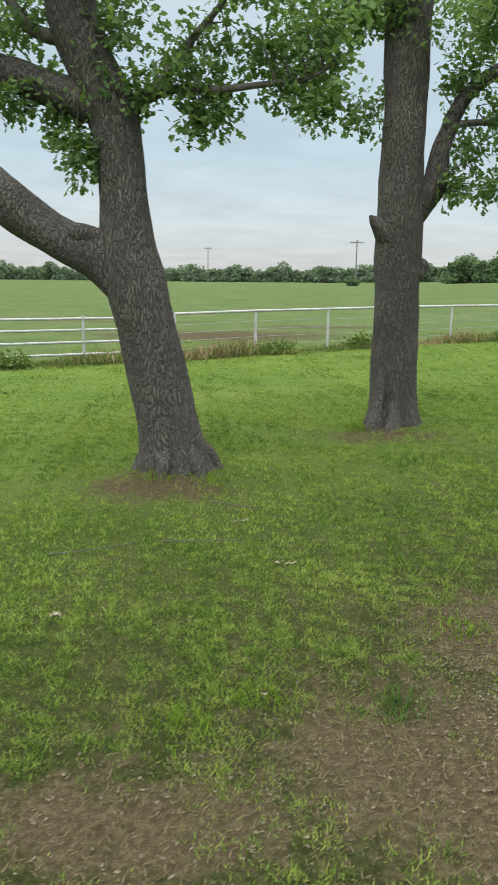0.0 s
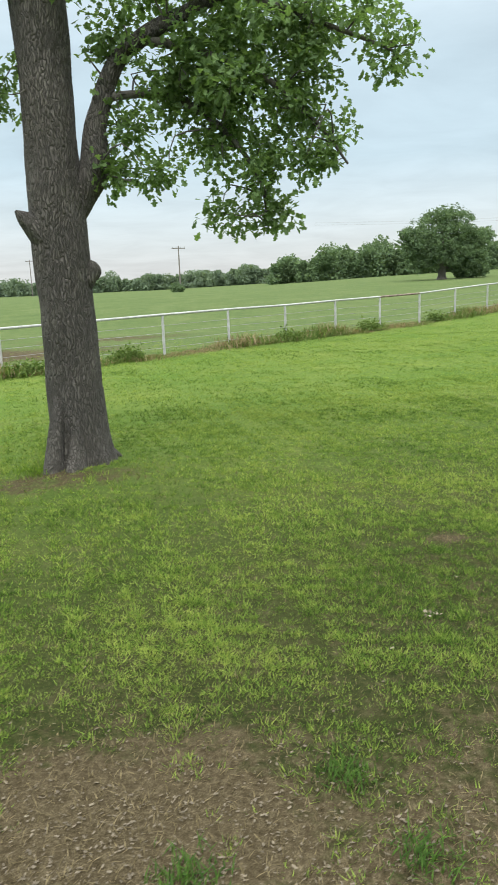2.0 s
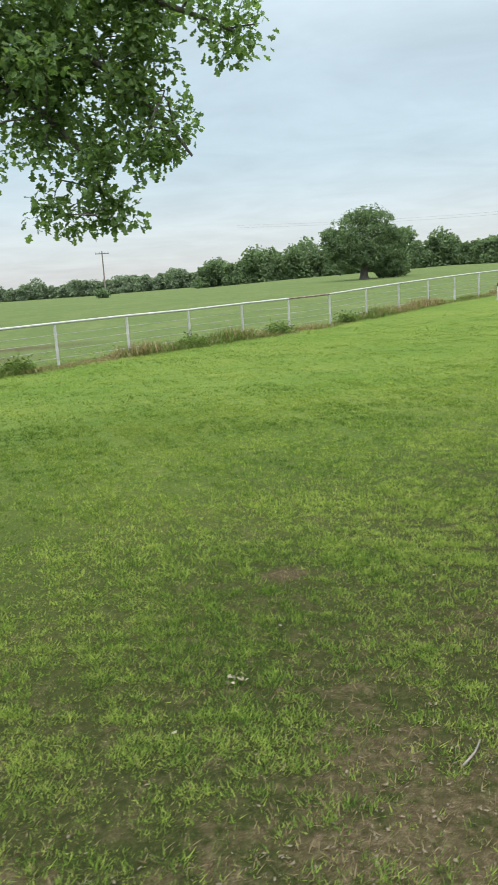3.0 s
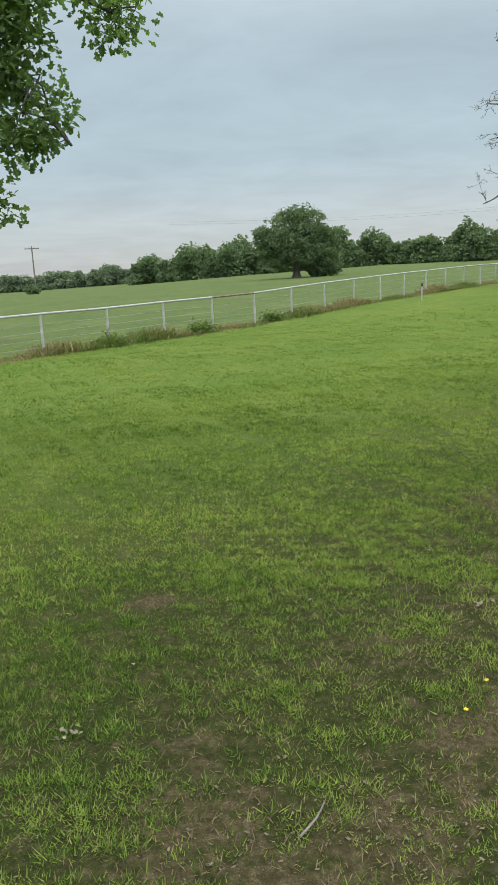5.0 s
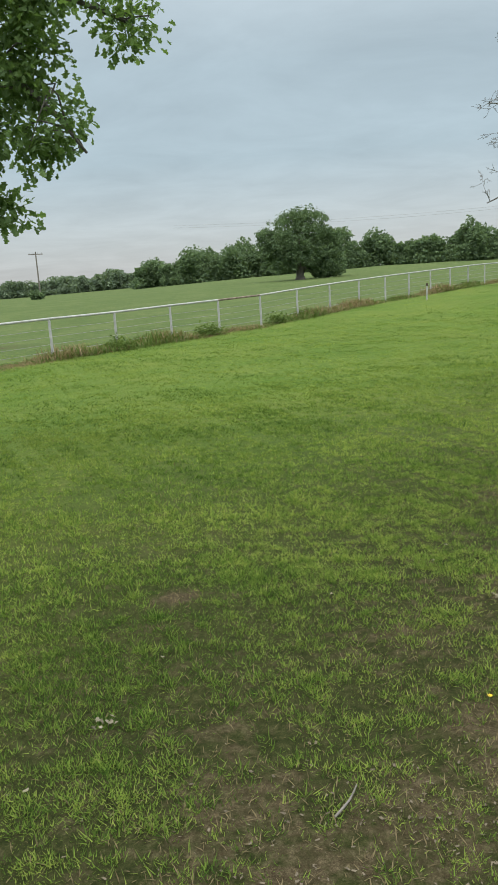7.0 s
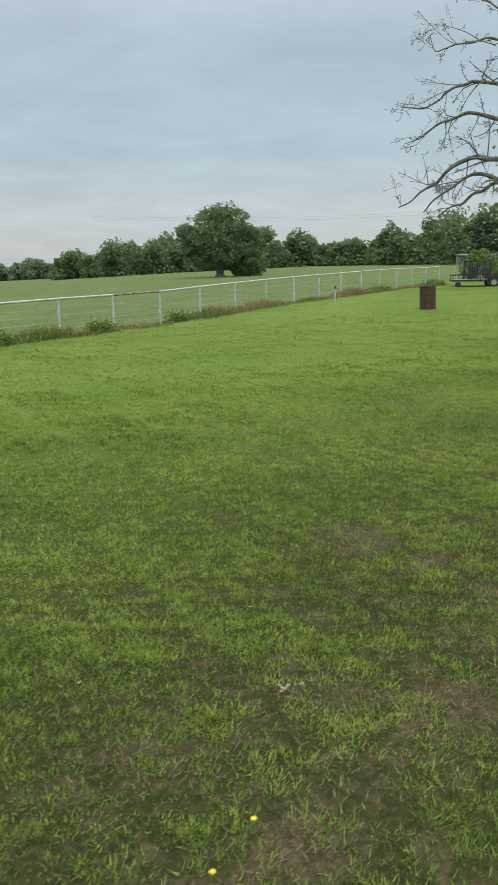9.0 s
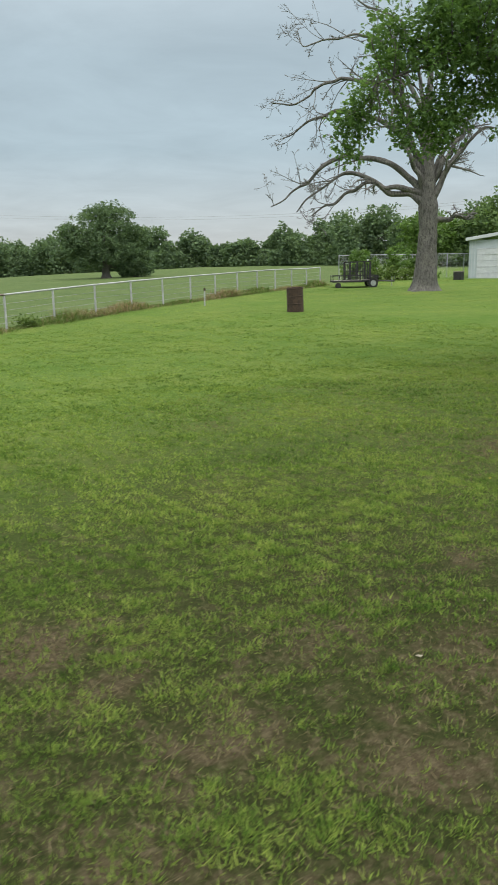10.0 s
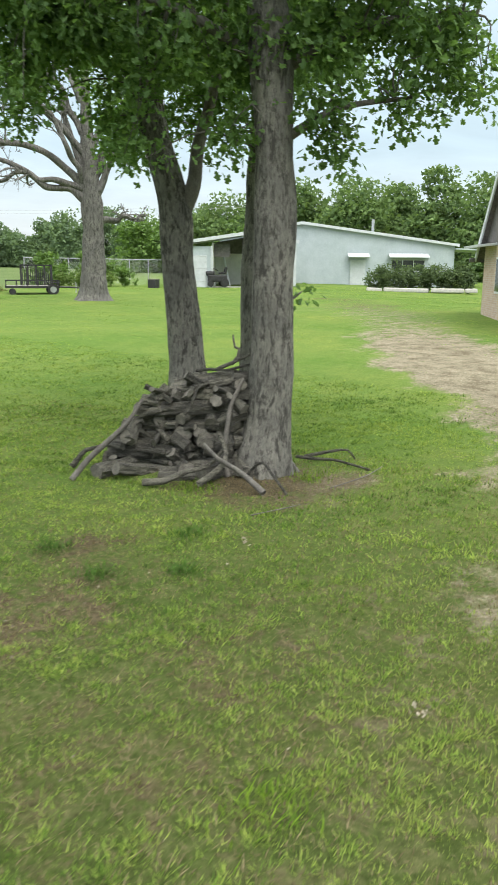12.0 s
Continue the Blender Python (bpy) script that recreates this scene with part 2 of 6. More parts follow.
def link_mesh(name, verts, faces, mats, smooth=True):
    me = bpy.data.meshes.new(name)
    me.from_pydata(verts, [], faces)
    for m in mats if isinstance(mats, (list, tuple)) else [mats]:
        me.materials.append(m)
    if smooth:
        me.shade_smooth()
    return new(name, me)


def under(ob, parent, label=""):
    if parent is not None:
        ob.parent = parent
        ob.matrix_parent_inverse = parent.matrix_world.inverted() if parent.matrix_world != Matrix() else Matrix()
    if label:
        tagged(ob, label)
    return ob


def empty(name, at=(0, 0, 0), turn=0.0):
    ob = new(name)
    ob.empty_display_size = 0.2
    ob.matrix_basis = pose(*at, 0, 0, turn)
    return ob


def part(name, bm, material, parent, label=""):
    """Links a bmesh as one mesh object under a thing; its vertices are in the parent's own space."""
    me = bpy.data.meshes.new(name)
    bm.to_mesh(me)
    bm.free()
    me.materials.append(material)
    ob = new(name, me)
    ob.parent = parent
    if label:
        tagged(ob, label)
    return ob


def box(size, at=(0, 0, 0), turn=(0, 0, 0), bevel=0.0, bm=None):
    bm = bm or bmesh.new()
    r = bmesh.ops.create_cube(bm, size=1.0, matrix=pose(*at, *turn) @ Matrix.Diagonal((*size, 1)))
    if bevel:
        es = {e for v in r["verts"] for e in v.link_edges}
        bmesh.ops.bevel(bm, geom=list(es), offset=bevel, segments=2, affect="EDGES", profile=0.6)
    return bm


def rod(a, b, r, r2=None, seg=10, bm=None):
    """A round bar from a to b, its ends capped."""
    bm = bm or bmesh.new()
    a, b = Vector(a), Vector(b)
    m = Matrix.Translation((a + b) / 2) @ (b - a).to_track_quat("Z", "Y").to_matrix().to_4x4()
    bmesh.ops.create_cone(bm, cap_ends=True, segments=seg, radius1=r, radius2=r if r2 is None else r2, depth=(b - a).length, matrix=m)
    return bm


def spline(ctrl, step):
    """Catmull-Rom through rows of x, y, z, radius."""
    c = np.array(ctrl, float)
    c = np.vstack([2 * c[0] - c[1], c, 2 * c[-1] - c[-2]])
    out = []
    for i in range(1, len(c) - 2):
        n = max(2, int(np.linalg.norm(c[i + 1, :3] - c[i, :3]) / step))
        t = np.linspace(0, 1, n, endpoint=False)[:, None]
        p0, p1, p2, p3 = c[i - 1], c[i], c[i + 1], c[i + 2]
        out.append(0.5 * (2 * p1 + (p2 - p0) * t + (2 * p0 - 5 * p1 + 4 * p2 - p3) * t**2 + (3 * p1 - p0 - 3 * p2 + p3) * t**3))
    out.append(c[-2][None])
    out = np.vstack(out)
    out[:, 3] = np.maximum(out[:, 3], 0.0015)
    return out


def kinked(ctrl, rng, amp=0.5):
    """A crooked version of a limb: small sidesteps along it, as dead wood has."""
    c = spline(ctrl, 0.45)
    j = rng.normal(0, amp * 0.22, (len(c), 3))
    j[0] = 0
    c[:, :3] += j * np.linspace(0.3, 1, len(c))[:, None]
    return [tuple(r) for r in c]


def tube(ctrl, seg=10, step=0.1, ridge=0.0, flare=0.0, lobes=6, seed=0, rough=0.0):
    """Verts and quads of a limb. ridge: bark furrows; flare: root swelling at the foot; rough: bumps."""
    p = spline(ctrl, step)
    n = len(p)
    tan = np.gradient(p[:, :3], axis=0)
    tan /= np.linalg.norm(tan, axis=1)[:, None] + 1e-9
    ref = np.array([1.0, 0, 0]) if abs(tan[0][0]) < 0.8 else np.array([0, 1.0, 0])
    rng = np.random.default_rng(seed)
    ph = rng.uniform(0, 6.28, 8)
    a = np.linspace(0, 2 * math.pi, seg, endpoint=False)
    along = np.concatenate([[0], np.cumsum(np.linalg.norm(np.diff(p[:, :3], axis=0), axis=1))])
    verts = np.zeros((n, seg, 3))
    for i in range(n):
        u = ref - tan[i] * (ref @ tan[i])
        u /= np.linalg.norm(u)
        ref = u
        v = np.cross(tan[i], u)
        s = along[i]
        r = np.full(seg, p[i, 3])
        if rough:
            r = r * (1 + rough * (np.sin(2 * a + ph[0] + 3.1 * s) * np.sin(2.3 * s + ph[1]) + 0.6 * np.sin(3 * a + ph[2] - 4.7 * s) + 0.4 * np.sin(7.9 * s + ph[3])))
        if ridge:
            k = max(7, int(p[i, 3] * 46))
            k = int(round(seg / 4.6)) if seg >= 40 else k
            w = a * k + 2.2 * np.sin(2.7 * s + 2 * a + ph[4]) + 1.4 * np.sin(7.3 * s + 3 * a + ph[5])
            r = r + ridge * (np.abs(np.sin(w / 2)) - 0.6) * (0.7 + 0.5 * np.sin(11 * s + 4 * a + ph[6]))
        if flare:
            r = r * (1 + flare * math.exp(-s / 0.28) * (0.35 + 0.65 * np.cos(lobes * a + ph[7]) * (0.6 + 0.4 * np.cos(a * 2 + ph[1]))))
        verts[i] = p[i, :3] + np.outer(np.cos(a) * r, u) + np.outer(np.sin(a) * r, v)
    idx = np.arange(n * seg).reshape(n, seg)
    q = np.stack([idx[:-1], np.roll(idx, -1, 1)[:-1], np.roll(idx, -1, 1)[1:], idx[1:]], -1).reshape(-1, 4)
    return verts.reshape(-1, 3), q


def merged(pieces):
    vs, fs, k = [], [], 0
    for v, f in pieces:
        vs.append(v)
        fs.append(f + k)
        k += len(v)
    return np.vstack(vs), np.vstack(fs)


# half of a lobed leaf: along the midrib, out to the side
HALF_LEAF = np.array([(0, 0, 0), (0.24, 0.22, 0.03), (0.38, 0.13, 0.02), (0.60, 0.45, 0.08), (0.76, 0.20, 0.03), (0.93, 0.26, 0.0), (1.0, 0, -0.08)])


def leaves(points, out, size, rng, droop=0.35, spread=0.8):
    """Folded lobed leaves at points, pointing roughly along out."""
    n = len(points)
    d = out + rng.normal(0, spread, (n, 3))
    d[:, 2] -= droop
    d /= np.linalg.norm(d, axis=1)[:, None] + 1e-9
    up = rng.normal(0, 0.55, (n, 3)) + np.array([0, 0, 1.0])
    side = np.cross(up, d)
    side /= np.linalg.norm(side, axis=1)[:, None] + 1e-9
    nor = np.cross(d, side)
    s = (size * rng.uniform(0.6, 1.25, n))[:, None, None]
    v = []
    for sign in (1, -1):
        h = HALF_LEAF
        v.append(points[:, None] + s * (d[:, None] * h[None, :, 0:1] + sign * side[:, None] * h[None, :, 1:2] + nor[:, None] * h[None, :, 2:3]))
    a, b = v
    verts = np.concatenate([a, b[:, 1:6]], 1).reshape(-1, 3)
    base = (np.arange(n) * 12)[:, None]
    f1 = base + np.array([0, 1, 2, 3, 4, 5, 6])
    f2 = base + np.array([0, 6, 11, 10, 9, 8, 7])
    return verts, np.concatenate([f1, f2])


def cards(points, size, rng, flat=0.6):
    """Small pointed leaves for trees farther off: one pointed blade each."""
    n = len(points)
    d = rng.normal(0, 1, (n, 3))
    d[:, 2] *= flat
    d /= np.linalg.norm(d, axis=1)[:, None] + 1e-9
    o = np.cross(d, rng.normal(0, 1, (n, 3)))
    o /= np.linalg.norm(o, axis=1)[:, None] + 1e-9
    s = (size * rng.uniform(0.55, 1.4, n))[:, None]
    v = np.stack([points - d * s, points + d * s * 0.5 + o * s * 0.7, points + d * s * 0.6 - o * s * 0.6], 1).reshape(-1, 3)
    return v, np.arange(n * 3).reshape(n, 3)


def in_blob(c, rx, ry, rz, n, rng, shell=0.45):
    d = rng.normal(0, 1, (n, 3))
    d /= np.linalg.norm(d, axis=1)[:, None]
    r = rng.uniform(0, 1, n) ** shell
    lump = 1 + 0.22 * np.sin(5 * d[:, 0] + c[0] * 3) * np.sin(4 * d[:, 1] + c[1] * 2) + 0.18 * np.sin(7 * d[:, 2] + c[2])
    return np.array(c) + d * (r * lump)[:, None] * np.array([rx, ry, rz])


def leafy_crown(blobs, limbs, rng, per_m3, leaf, cluster=11, deep=0.85, wide=0.09):
    """Leaf clusters on twigs inside blobs (x, y, z, radius across, radius up). Returns leaves and twigs."""
    sk = np.vstack([spline(l, 0.12)[:, :3] for l in limbs])
    lv, tw = [], []
    for x, y, z, ra, rz in blobs:
        rd = max(ra * deep, 0.18)
        vol = 4.2 * ra * rd * rz
        k = max(6, int(per_m3 * vol ** 0.8))
        # boughs first, then sprays about each bough
        small = ra < 0.12
        bo = in_blob((x, y, z), ra * 0.92, rd * 0.92, rz * 0.92, max(3, k // 6), rng, 0.45)
        cs = np.repeat(bo, 6, 0) + np.clip(rng.normal(0, 0.10, (len(bo) * 6, 3)), -0.14, 0.14) * min(1.0, ra / 0.2) * np.array([1, 1, 0.8])
        if small:
            cs = bo[:2]
        for j in range(0 if small else min(10, len(bo))):
            e = bo[j]
            near = sk[np.argmin(((sk - e) ** 2).sum(1) + rng.uniform(0, 0.25, len(sk)))]
            mid = (near + e) / 2 + rng.normal(0, 0.12, 3) + np.array([0, 0, 0.10])
            ln = np.linalg.norm(e - near)
            if ln < 2.4:
                tw.append(tube([(*near, 0.010 + 0.004 * ln), (*mid, 0.008), (*e, 0.003)], 5, 0.14, seed=j))
                for f in (0.6, 0.8):
                    cs = np.vstack([cs, (near + (e - near) * f + rng.normal(0, 0.06, 3))[None]])
        ctr = np.repeat(cs, cluster, 0)
        off = np.clip(rng.normal(0, wide, ctr.shape), -1.5 * wide, 1.5 * wide)
        lv.append(leaves(ctr + off, off / (np.linalg.norm(off, axis=1)[:, None] + 1e-6), leaf, rng))
    return merged(lv), merged(tw) if tw else None


def sstep(a, b, v):
    v = np.clip((v - a) / (b - a), 0, 1)
    return v * v * (3 - 2 * v)


def height(x, y):
    """The ground: level by the drive, rising gently to the sheds and the far pasture."""
    x, y = np.asarray(x, float), np.asarray(y, float)
    u = 0.85 * x + 0.5 * y
    z = np.interp(u, [8, 20, 25.4, 32.5, 44, 60, 110], [-0.10, -0.05, 0.04, 0.32, 0.55, 0.82, 1.2])
    z = z - 0.3 * sstep(2, 16, 0.62 * (x - 60) - 0.785 * (y - 42)) * sstep(40, 60, u)
    r, az = np.hypot(x - 5, y - 3), np.degrees(np.arctan2(x - 5, y - 3))
    far = np.interp(az, [-60, -5, 5, 20, 32, 50, 90], [-1.2, -1.0, -0.5, 1.3, 2.3, 2.2, 1.2])
    k = sstep(70, 170, r)
    z = z * (1 - k) + far * k
    near = 1 - sstep(20, 45, r)
    z = z + near * (0.018 * np.sin(1.9 * x + 0.7 * y) * np.sin(1.3 * y - 0.5 * x + 1) + 0.012 * np.sin(4.1 * x - 2.2 * y) * np.sin(3.3 * y + 1.7 * x))
    z = z + 0.09 * np.exp(-((x - 7) ** 2 + (y - 24.5) ** 2) / 50) - 0.2 * np.exp(-((x - 38.5) ** 2 + (y - 39) ** 2) / 14) - 0.2 * np.exp(-((x - 53) ** 2 + (y - 40) ** 2) / 26) - 0.05 * np.exp(-((x - 0.6) ** 2 + (y - 6.6) ** 2) / 2.5)
    for tx, ty, h in ((-0.75, 7.95, 0.09), (2.02, 10.6, 0.10), (18.86, 9.4, -0.02), (19.2, 10.8, 0.0), (34.4, 30.1, 0.08)):
        z = z + h * np.exp(-((x - tx) ** 2 + (y - ty) ** 2) / 0.9)
    return z


def gz(x, y):
    return float(height(x, y))


# bare earth: x, y, reach along x, reach along y, strength
BARE = [(2.05, 4.15, 1.15, 0.98, 1.0), (0.9, 3.0, 0.9, 0.9, 0.8), (-0.45, 2.6, 0.8, 0.4, 0.8), (-0.9, 7.35, 0.9, 0.55, 0.75), (1.7, 9.9, 1.2, 0.5, 0.6),
        (3.3, 3.9, 1.2, 0.6, 0.65), (4.2, 4.4, 0.9, 0.5, 0.55), (5.2, 4.6, 0.7, 0.45, 0.5), (4.82, 7.0, 0.22, 0.16, 0.8), (8.1, 7.6, 0.5, 0.35, 0.65),
        (14.3, 8.9, 1.4, 0.8, 0.6), (16.3, 9.1, 0.55, 0.35, 0.6), (19.05, 8.55, 0.4, 0.25, 0.85), (8.3, 7.05, 0.3, 0.2, 0.6), (15.4, 8.5, 1.0, 0.7, 0.55), (18.5, 9.2, 0.9, 1.0, 0.75), (36.7, 17.6, 3.0, 1.6, 0.45), (38.2, 20.4, 3.5, 1.6, 0.35), (-1.0, 26.0, 5.0, 2.6, 0.75), (3.0, 30.5, 4.0, 1.6, 0.6), (-6.0, 33.0, 7.0, 1.4, 0.5), (7.7, 4.9, 0.6, 0.4, 0.45), (11.9, 12.0, 0.5, 0.35, 0.4), (15.6, 7.0, 2.6, 1.2, 0.33), (13.2, 7.2, 1.5, 0.8, 0.3)]
TRACK = [(14.8, 3.2), (15.9, 4.1), (17.4, 4.68), (19.15, 5.4), (21.75, 6.55), (24.05, 7.9), (26.1, 9.95), (28.3, 11.95), (33.6, 15.5), (39.8, 20.2), (43.0, 23.6)]


def bare(x, y):
    """How bare the soil is, 0 to 1."""
    x, y = np.asarray(x, float), np.asarray(y, float)
    b = np.zeros_like(x)
    for cx, cy, rx, ry, s in BARE:
        b = np.maximum(b, s * np.exp(-(((x - cx) / rx) ** 2 + ((y - cy) / ry) ** 2) ** 1.3))
    for (ax, ay), (bx, by) in zip(TRACK[:-1], TRACK[1:]):
        dx, dy = bx - ax, by - ay
        t = np.clip(((x - ax) * dx + (y - ay) * dy) / (dx * dx + dy * dy), 0, 1)
        d = np.hypot(x - ax - t * dx, y - ay - t * dy)
        b = np.maximum(b, (0.95 - 0.5 * sstep(27.0, 33.0, x)) * (1 - sstep(0.6, 2.3, d + 0.35 * np.sin(1.9 * x + y) * np.sin(2.3 * y - x))))
    # grass worn thin beside the lane; its dark soil also paints in near-ground shade
    d = np.abs(y - np.interp(x, [0, 4, 8.5, 13], [0, 2.5, 4.1, 5.0])) * 0.9
    worn = (1 - sstep(1.9, 3.6, d)) * sstep(2.5, 4.5, x) * (1 - sstep(11.5, 13.5, x))
    return np.maximum(b, worn * (0.33 + 0.22 * np.sin(2.1 * x + 3.3 * y + 1.6 * np.sin(0.9 * x - 1.7 * y)) * np.sin(3.7 * x - 1.9 * y + 2.1 * np.sin(1.3 * y + 0.6 * x))))

# ---- ground ----


def lane_distance(x, y):
    """Distance from the camera's path along the yard, called the lane here."""
    d = np.full_like(x, 1e9)
    lane = [(-3.0, -1.5), (0.0, 0.0), (4.0, 2.5), (8.5, 4.1), (13.0, 5.0)]
    for (ax, ay), (bx, by) in zip(lane[:-1], lane[1:]):
        dx, dy = bx - ax, by - ay
        t = np.clip(((x - ax) * dx + (y - ay) * dy) / (dx * dx + dy * dy), 0, 1)
        d = np.minimum(d, np.hypot(x - ax - t * dx, y - ay - t * dy))
    return d


def ground_material():
    m = Mat("lawn", 1.0)
    m.b.inputs["Specular IOR Level"].default_value = 0.05
    at = m.n.new("ShaderNodeAttribute")
    at.attribute_name = "bare"
    patch, mid, fine = m.noise(0.35, 4.0), m.noise(2.6, 5.0, 0.7), m.noise(26.0, 6.0, 0.75)
    blade = m.noise(90.0, 3.0, 0.7)
    green = m.ramp(fine, (0.3, (0.06, 0.10, 0.021)), (0.55, (0.112, 0.168, 0.036)), (0.8, (0.185, 0.235, 0.062)))
    tone = m.ramp(m.math("ADD", m.math("MULTIPLY", patch, 0.55), m.math("MULTIPLY", mid, 0.45)), (0.32, (0.66, 0.84, 0.6)), (0.5, (1.0, 1.0, 1.0)), (0.66, (1.38, 1.16, 1.2)))
    green = m.mix(1.0, green, tone, "MULTIPLY")
    past_at = m.n.new("ShaderNodeAttribute")
    past_at.attribute_name = "pasture"
    rough_grass = m.ramp(m.math("ADD", m.math("MULTIPLY", patch, 0.4), m.math("MULTIPLY", mid, 0.6)), (0.34, (0.062, 0.096, 0.035)), (0.5, (0.088, 0.124, 0.042)), (0.66, (0.126, 0.152, 0.064)))
    green = m.mix(past_at.outputs["Fac"], green, rough_grass)
    # thatch under the blades, its colour darkened to hold the shade between tufts
    gap_shade_at = m.n.new("ShaderNodeAttribute")
    gap_shade_at.attribute_name = "thatch"
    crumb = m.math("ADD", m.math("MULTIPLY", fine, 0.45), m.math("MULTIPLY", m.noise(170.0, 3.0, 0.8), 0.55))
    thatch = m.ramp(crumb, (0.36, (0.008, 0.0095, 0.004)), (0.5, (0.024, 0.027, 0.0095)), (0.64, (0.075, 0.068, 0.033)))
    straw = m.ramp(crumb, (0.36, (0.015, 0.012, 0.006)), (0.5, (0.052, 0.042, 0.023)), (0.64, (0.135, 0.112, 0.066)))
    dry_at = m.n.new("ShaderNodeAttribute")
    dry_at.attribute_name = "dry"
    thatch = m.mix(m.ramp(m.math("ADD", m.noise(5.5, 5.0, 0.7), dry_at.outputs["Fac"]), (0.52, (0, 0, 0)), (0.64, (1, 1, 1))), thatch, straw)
    green = m.mix(gap_shade_at.outputs["Fac"], green, thatch)
    soil = m.ramp(m.math("ADD", m.math("MULTIPLY", fine, 0.45), m.math("MULTIPLY", m.noise(150.0, 4.0, 0.8), 0.55)), (0.36, (0.022, 0.0165, 0.008)), (0.5, (0.07, 0.056, 0.031)), (0.66, (0.175, 0.145, 0.088)))
    thin = m.math("ADD", m.math("ADD", at.outputs["Fac"], m.math("MULTIPLY", m.math("SUBTRACT", mid, 0.5), 1.1)), m.math("MULTIPLY", m.math("SUBTRACT", m.noise(11.0, 4.0, 0.7), 0.5), 1.1))
    k = m.ramp(thin, (0.30, (0, 0, 0)), (0.62, (1, 1, 1)))
    grav_at = m.n.new("ShaderNodeAttribute")
    grav_at.attribute_name = "gravel"
    gravel = m.ramp(fine, (0.25, (0.12, 0.105, 0.068)), (0.5, (0.21, 0.185, 0.125)), (0.75, (0.40, 0.365, 0.28)))
    soil = m.mix(m.math("MULTIPLY", grav_at.outputs["Fac"], m.ramp(mid, (0.35, (0.3, 0.3, 0.3)), (0.6, (1, 1, 1)))), soil, gravel)
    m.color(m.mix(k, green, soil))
    m.bump(m.math("ADD", m.math("MULTIPLY", fine, 0.6), m.math("MULTIPLY", blade, 0.4)), 0.7, 0.04)
    return m.m


def ground_axis(a, b, fine, far):
    mid = np.arange(a, b, fine)
    g, step, out = fine, fine, []
    while g < far:
        step *= 1.16
        g += step
        out.append(g)
    return np.concatenate([a - np.array(out)[::-1], mid, b + np.array(out)])


gx, gy = ground_axis(-6, 24, 0.14, 2500), ground_axis(1, 26, 0.14, 2500)
GX, GY = np.meshgrid(gx, gy)
gv = np.stack([GX, GY, height(GX, GY)], -1).reshape(-1, 3)
gi = np.arange(len(gv)).reshape(GX.shape)
gf = np.stack([gi[:-1, :-1], gi[:-1, 1:], gi[1:, 1:], gi[1:, :-1]], -1).reshape(-1, 4)
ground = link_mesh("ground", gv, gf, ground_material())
att = ground.data.attributes.new("bare", "FLOAT", "POINT")
att.data.foreach_set("value", bare(gv[:, 0], gv[:, 1]))
att = ground.data.attributes.new("gravel", "FLOAT", "POINT")
att.data.foreach_set("value", sstep(15.5, 19.0, gv[:, 0] + 1.2 * (7.0 - gv[:, 1]).clip(-6, 3)) * (1 - sstep(34, 42, gv[:, 0])))
att = ground.data.attributes.new("pasture", "FLOAT", "POINT")
att.data.foreach_set("value", sstep(-0.2, 0.6, (gv[:, 1] - 23.8) * 0.865 - (gv[:, 0] - 6.13) * 0.502))
# painted gap shade is strongest near the camera's path and fades outward
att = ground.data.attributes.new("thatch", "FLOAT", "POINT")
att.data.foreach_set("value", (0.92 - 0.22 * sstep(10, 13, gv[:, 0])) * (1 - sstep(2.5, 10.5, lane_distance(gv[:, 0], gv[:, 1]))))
att = ground.data.attributes.new("dry", "FLOAT", "POINT")
att.data.foreach_set("value", 0.03 * sstep(10, 14, gv[:, 0]))
tagged(ground, "mown yard grass with worn bare patches, pasture beyond", "ground", kind="structure")

# ---- fences ----
FENCE0, FSTEP, FTOP = Vector((6.15, 23.86)), Vector((2.006, 1.182)), 1.07


def fence_at(j):
    p = FENCE0 + FSTEP * j
    return p.x, p.y, gz(p.x, p.y)


RUSTY_PIPE = simple("rusty_pipe", (0.05, 0.03, 0.02), (0.30, 0.24, 0.20), 7, 0.8, 0, 0.3, 0.002)


def pipe_fence(j0, j1):
    f = empty("pipe_fence", fence_at(j0))
    o = Vector(fence_at(j0))
    pts = [Vector(fence_at(j)) - o for j in range(j0, j1 + 1)]
    for p in pts:
        b = rod(p + Vector((0, 0, -0.1)), p + Vector((0, 0, FTOP)), 0.038, seg=12)
        part("post", b, WHITE_PIPE, f)
    up = Vector((0, 0, FTOP + 0.03))
    for k, (p, q) in enumerate(zip(pts[:-1], pts[1:])):
        rusty = j0 + k == 3
        part("top_rail", rod(p + up, q + up, 0.033, seg=12), RUSTY_PIPE if rusty else WHITE_PIPE, f, "rust-streaked rail with flaked paint" if rusty else "")
    for h in (0.22, 0.42, 0.62, 0.82):
        v, q = tube([(*(p + Vector((0, 0.02, h + 0.012 * math.sin(7 * p.x)))), 0.006) for p in pts], 5, 1.2)
        under(link_mesh("wire", v, q, WIRE), f).matrix_parent_inverse = Matrix()
    return tagged(f, "white painted steel pipe fence with wire strands", "fence")


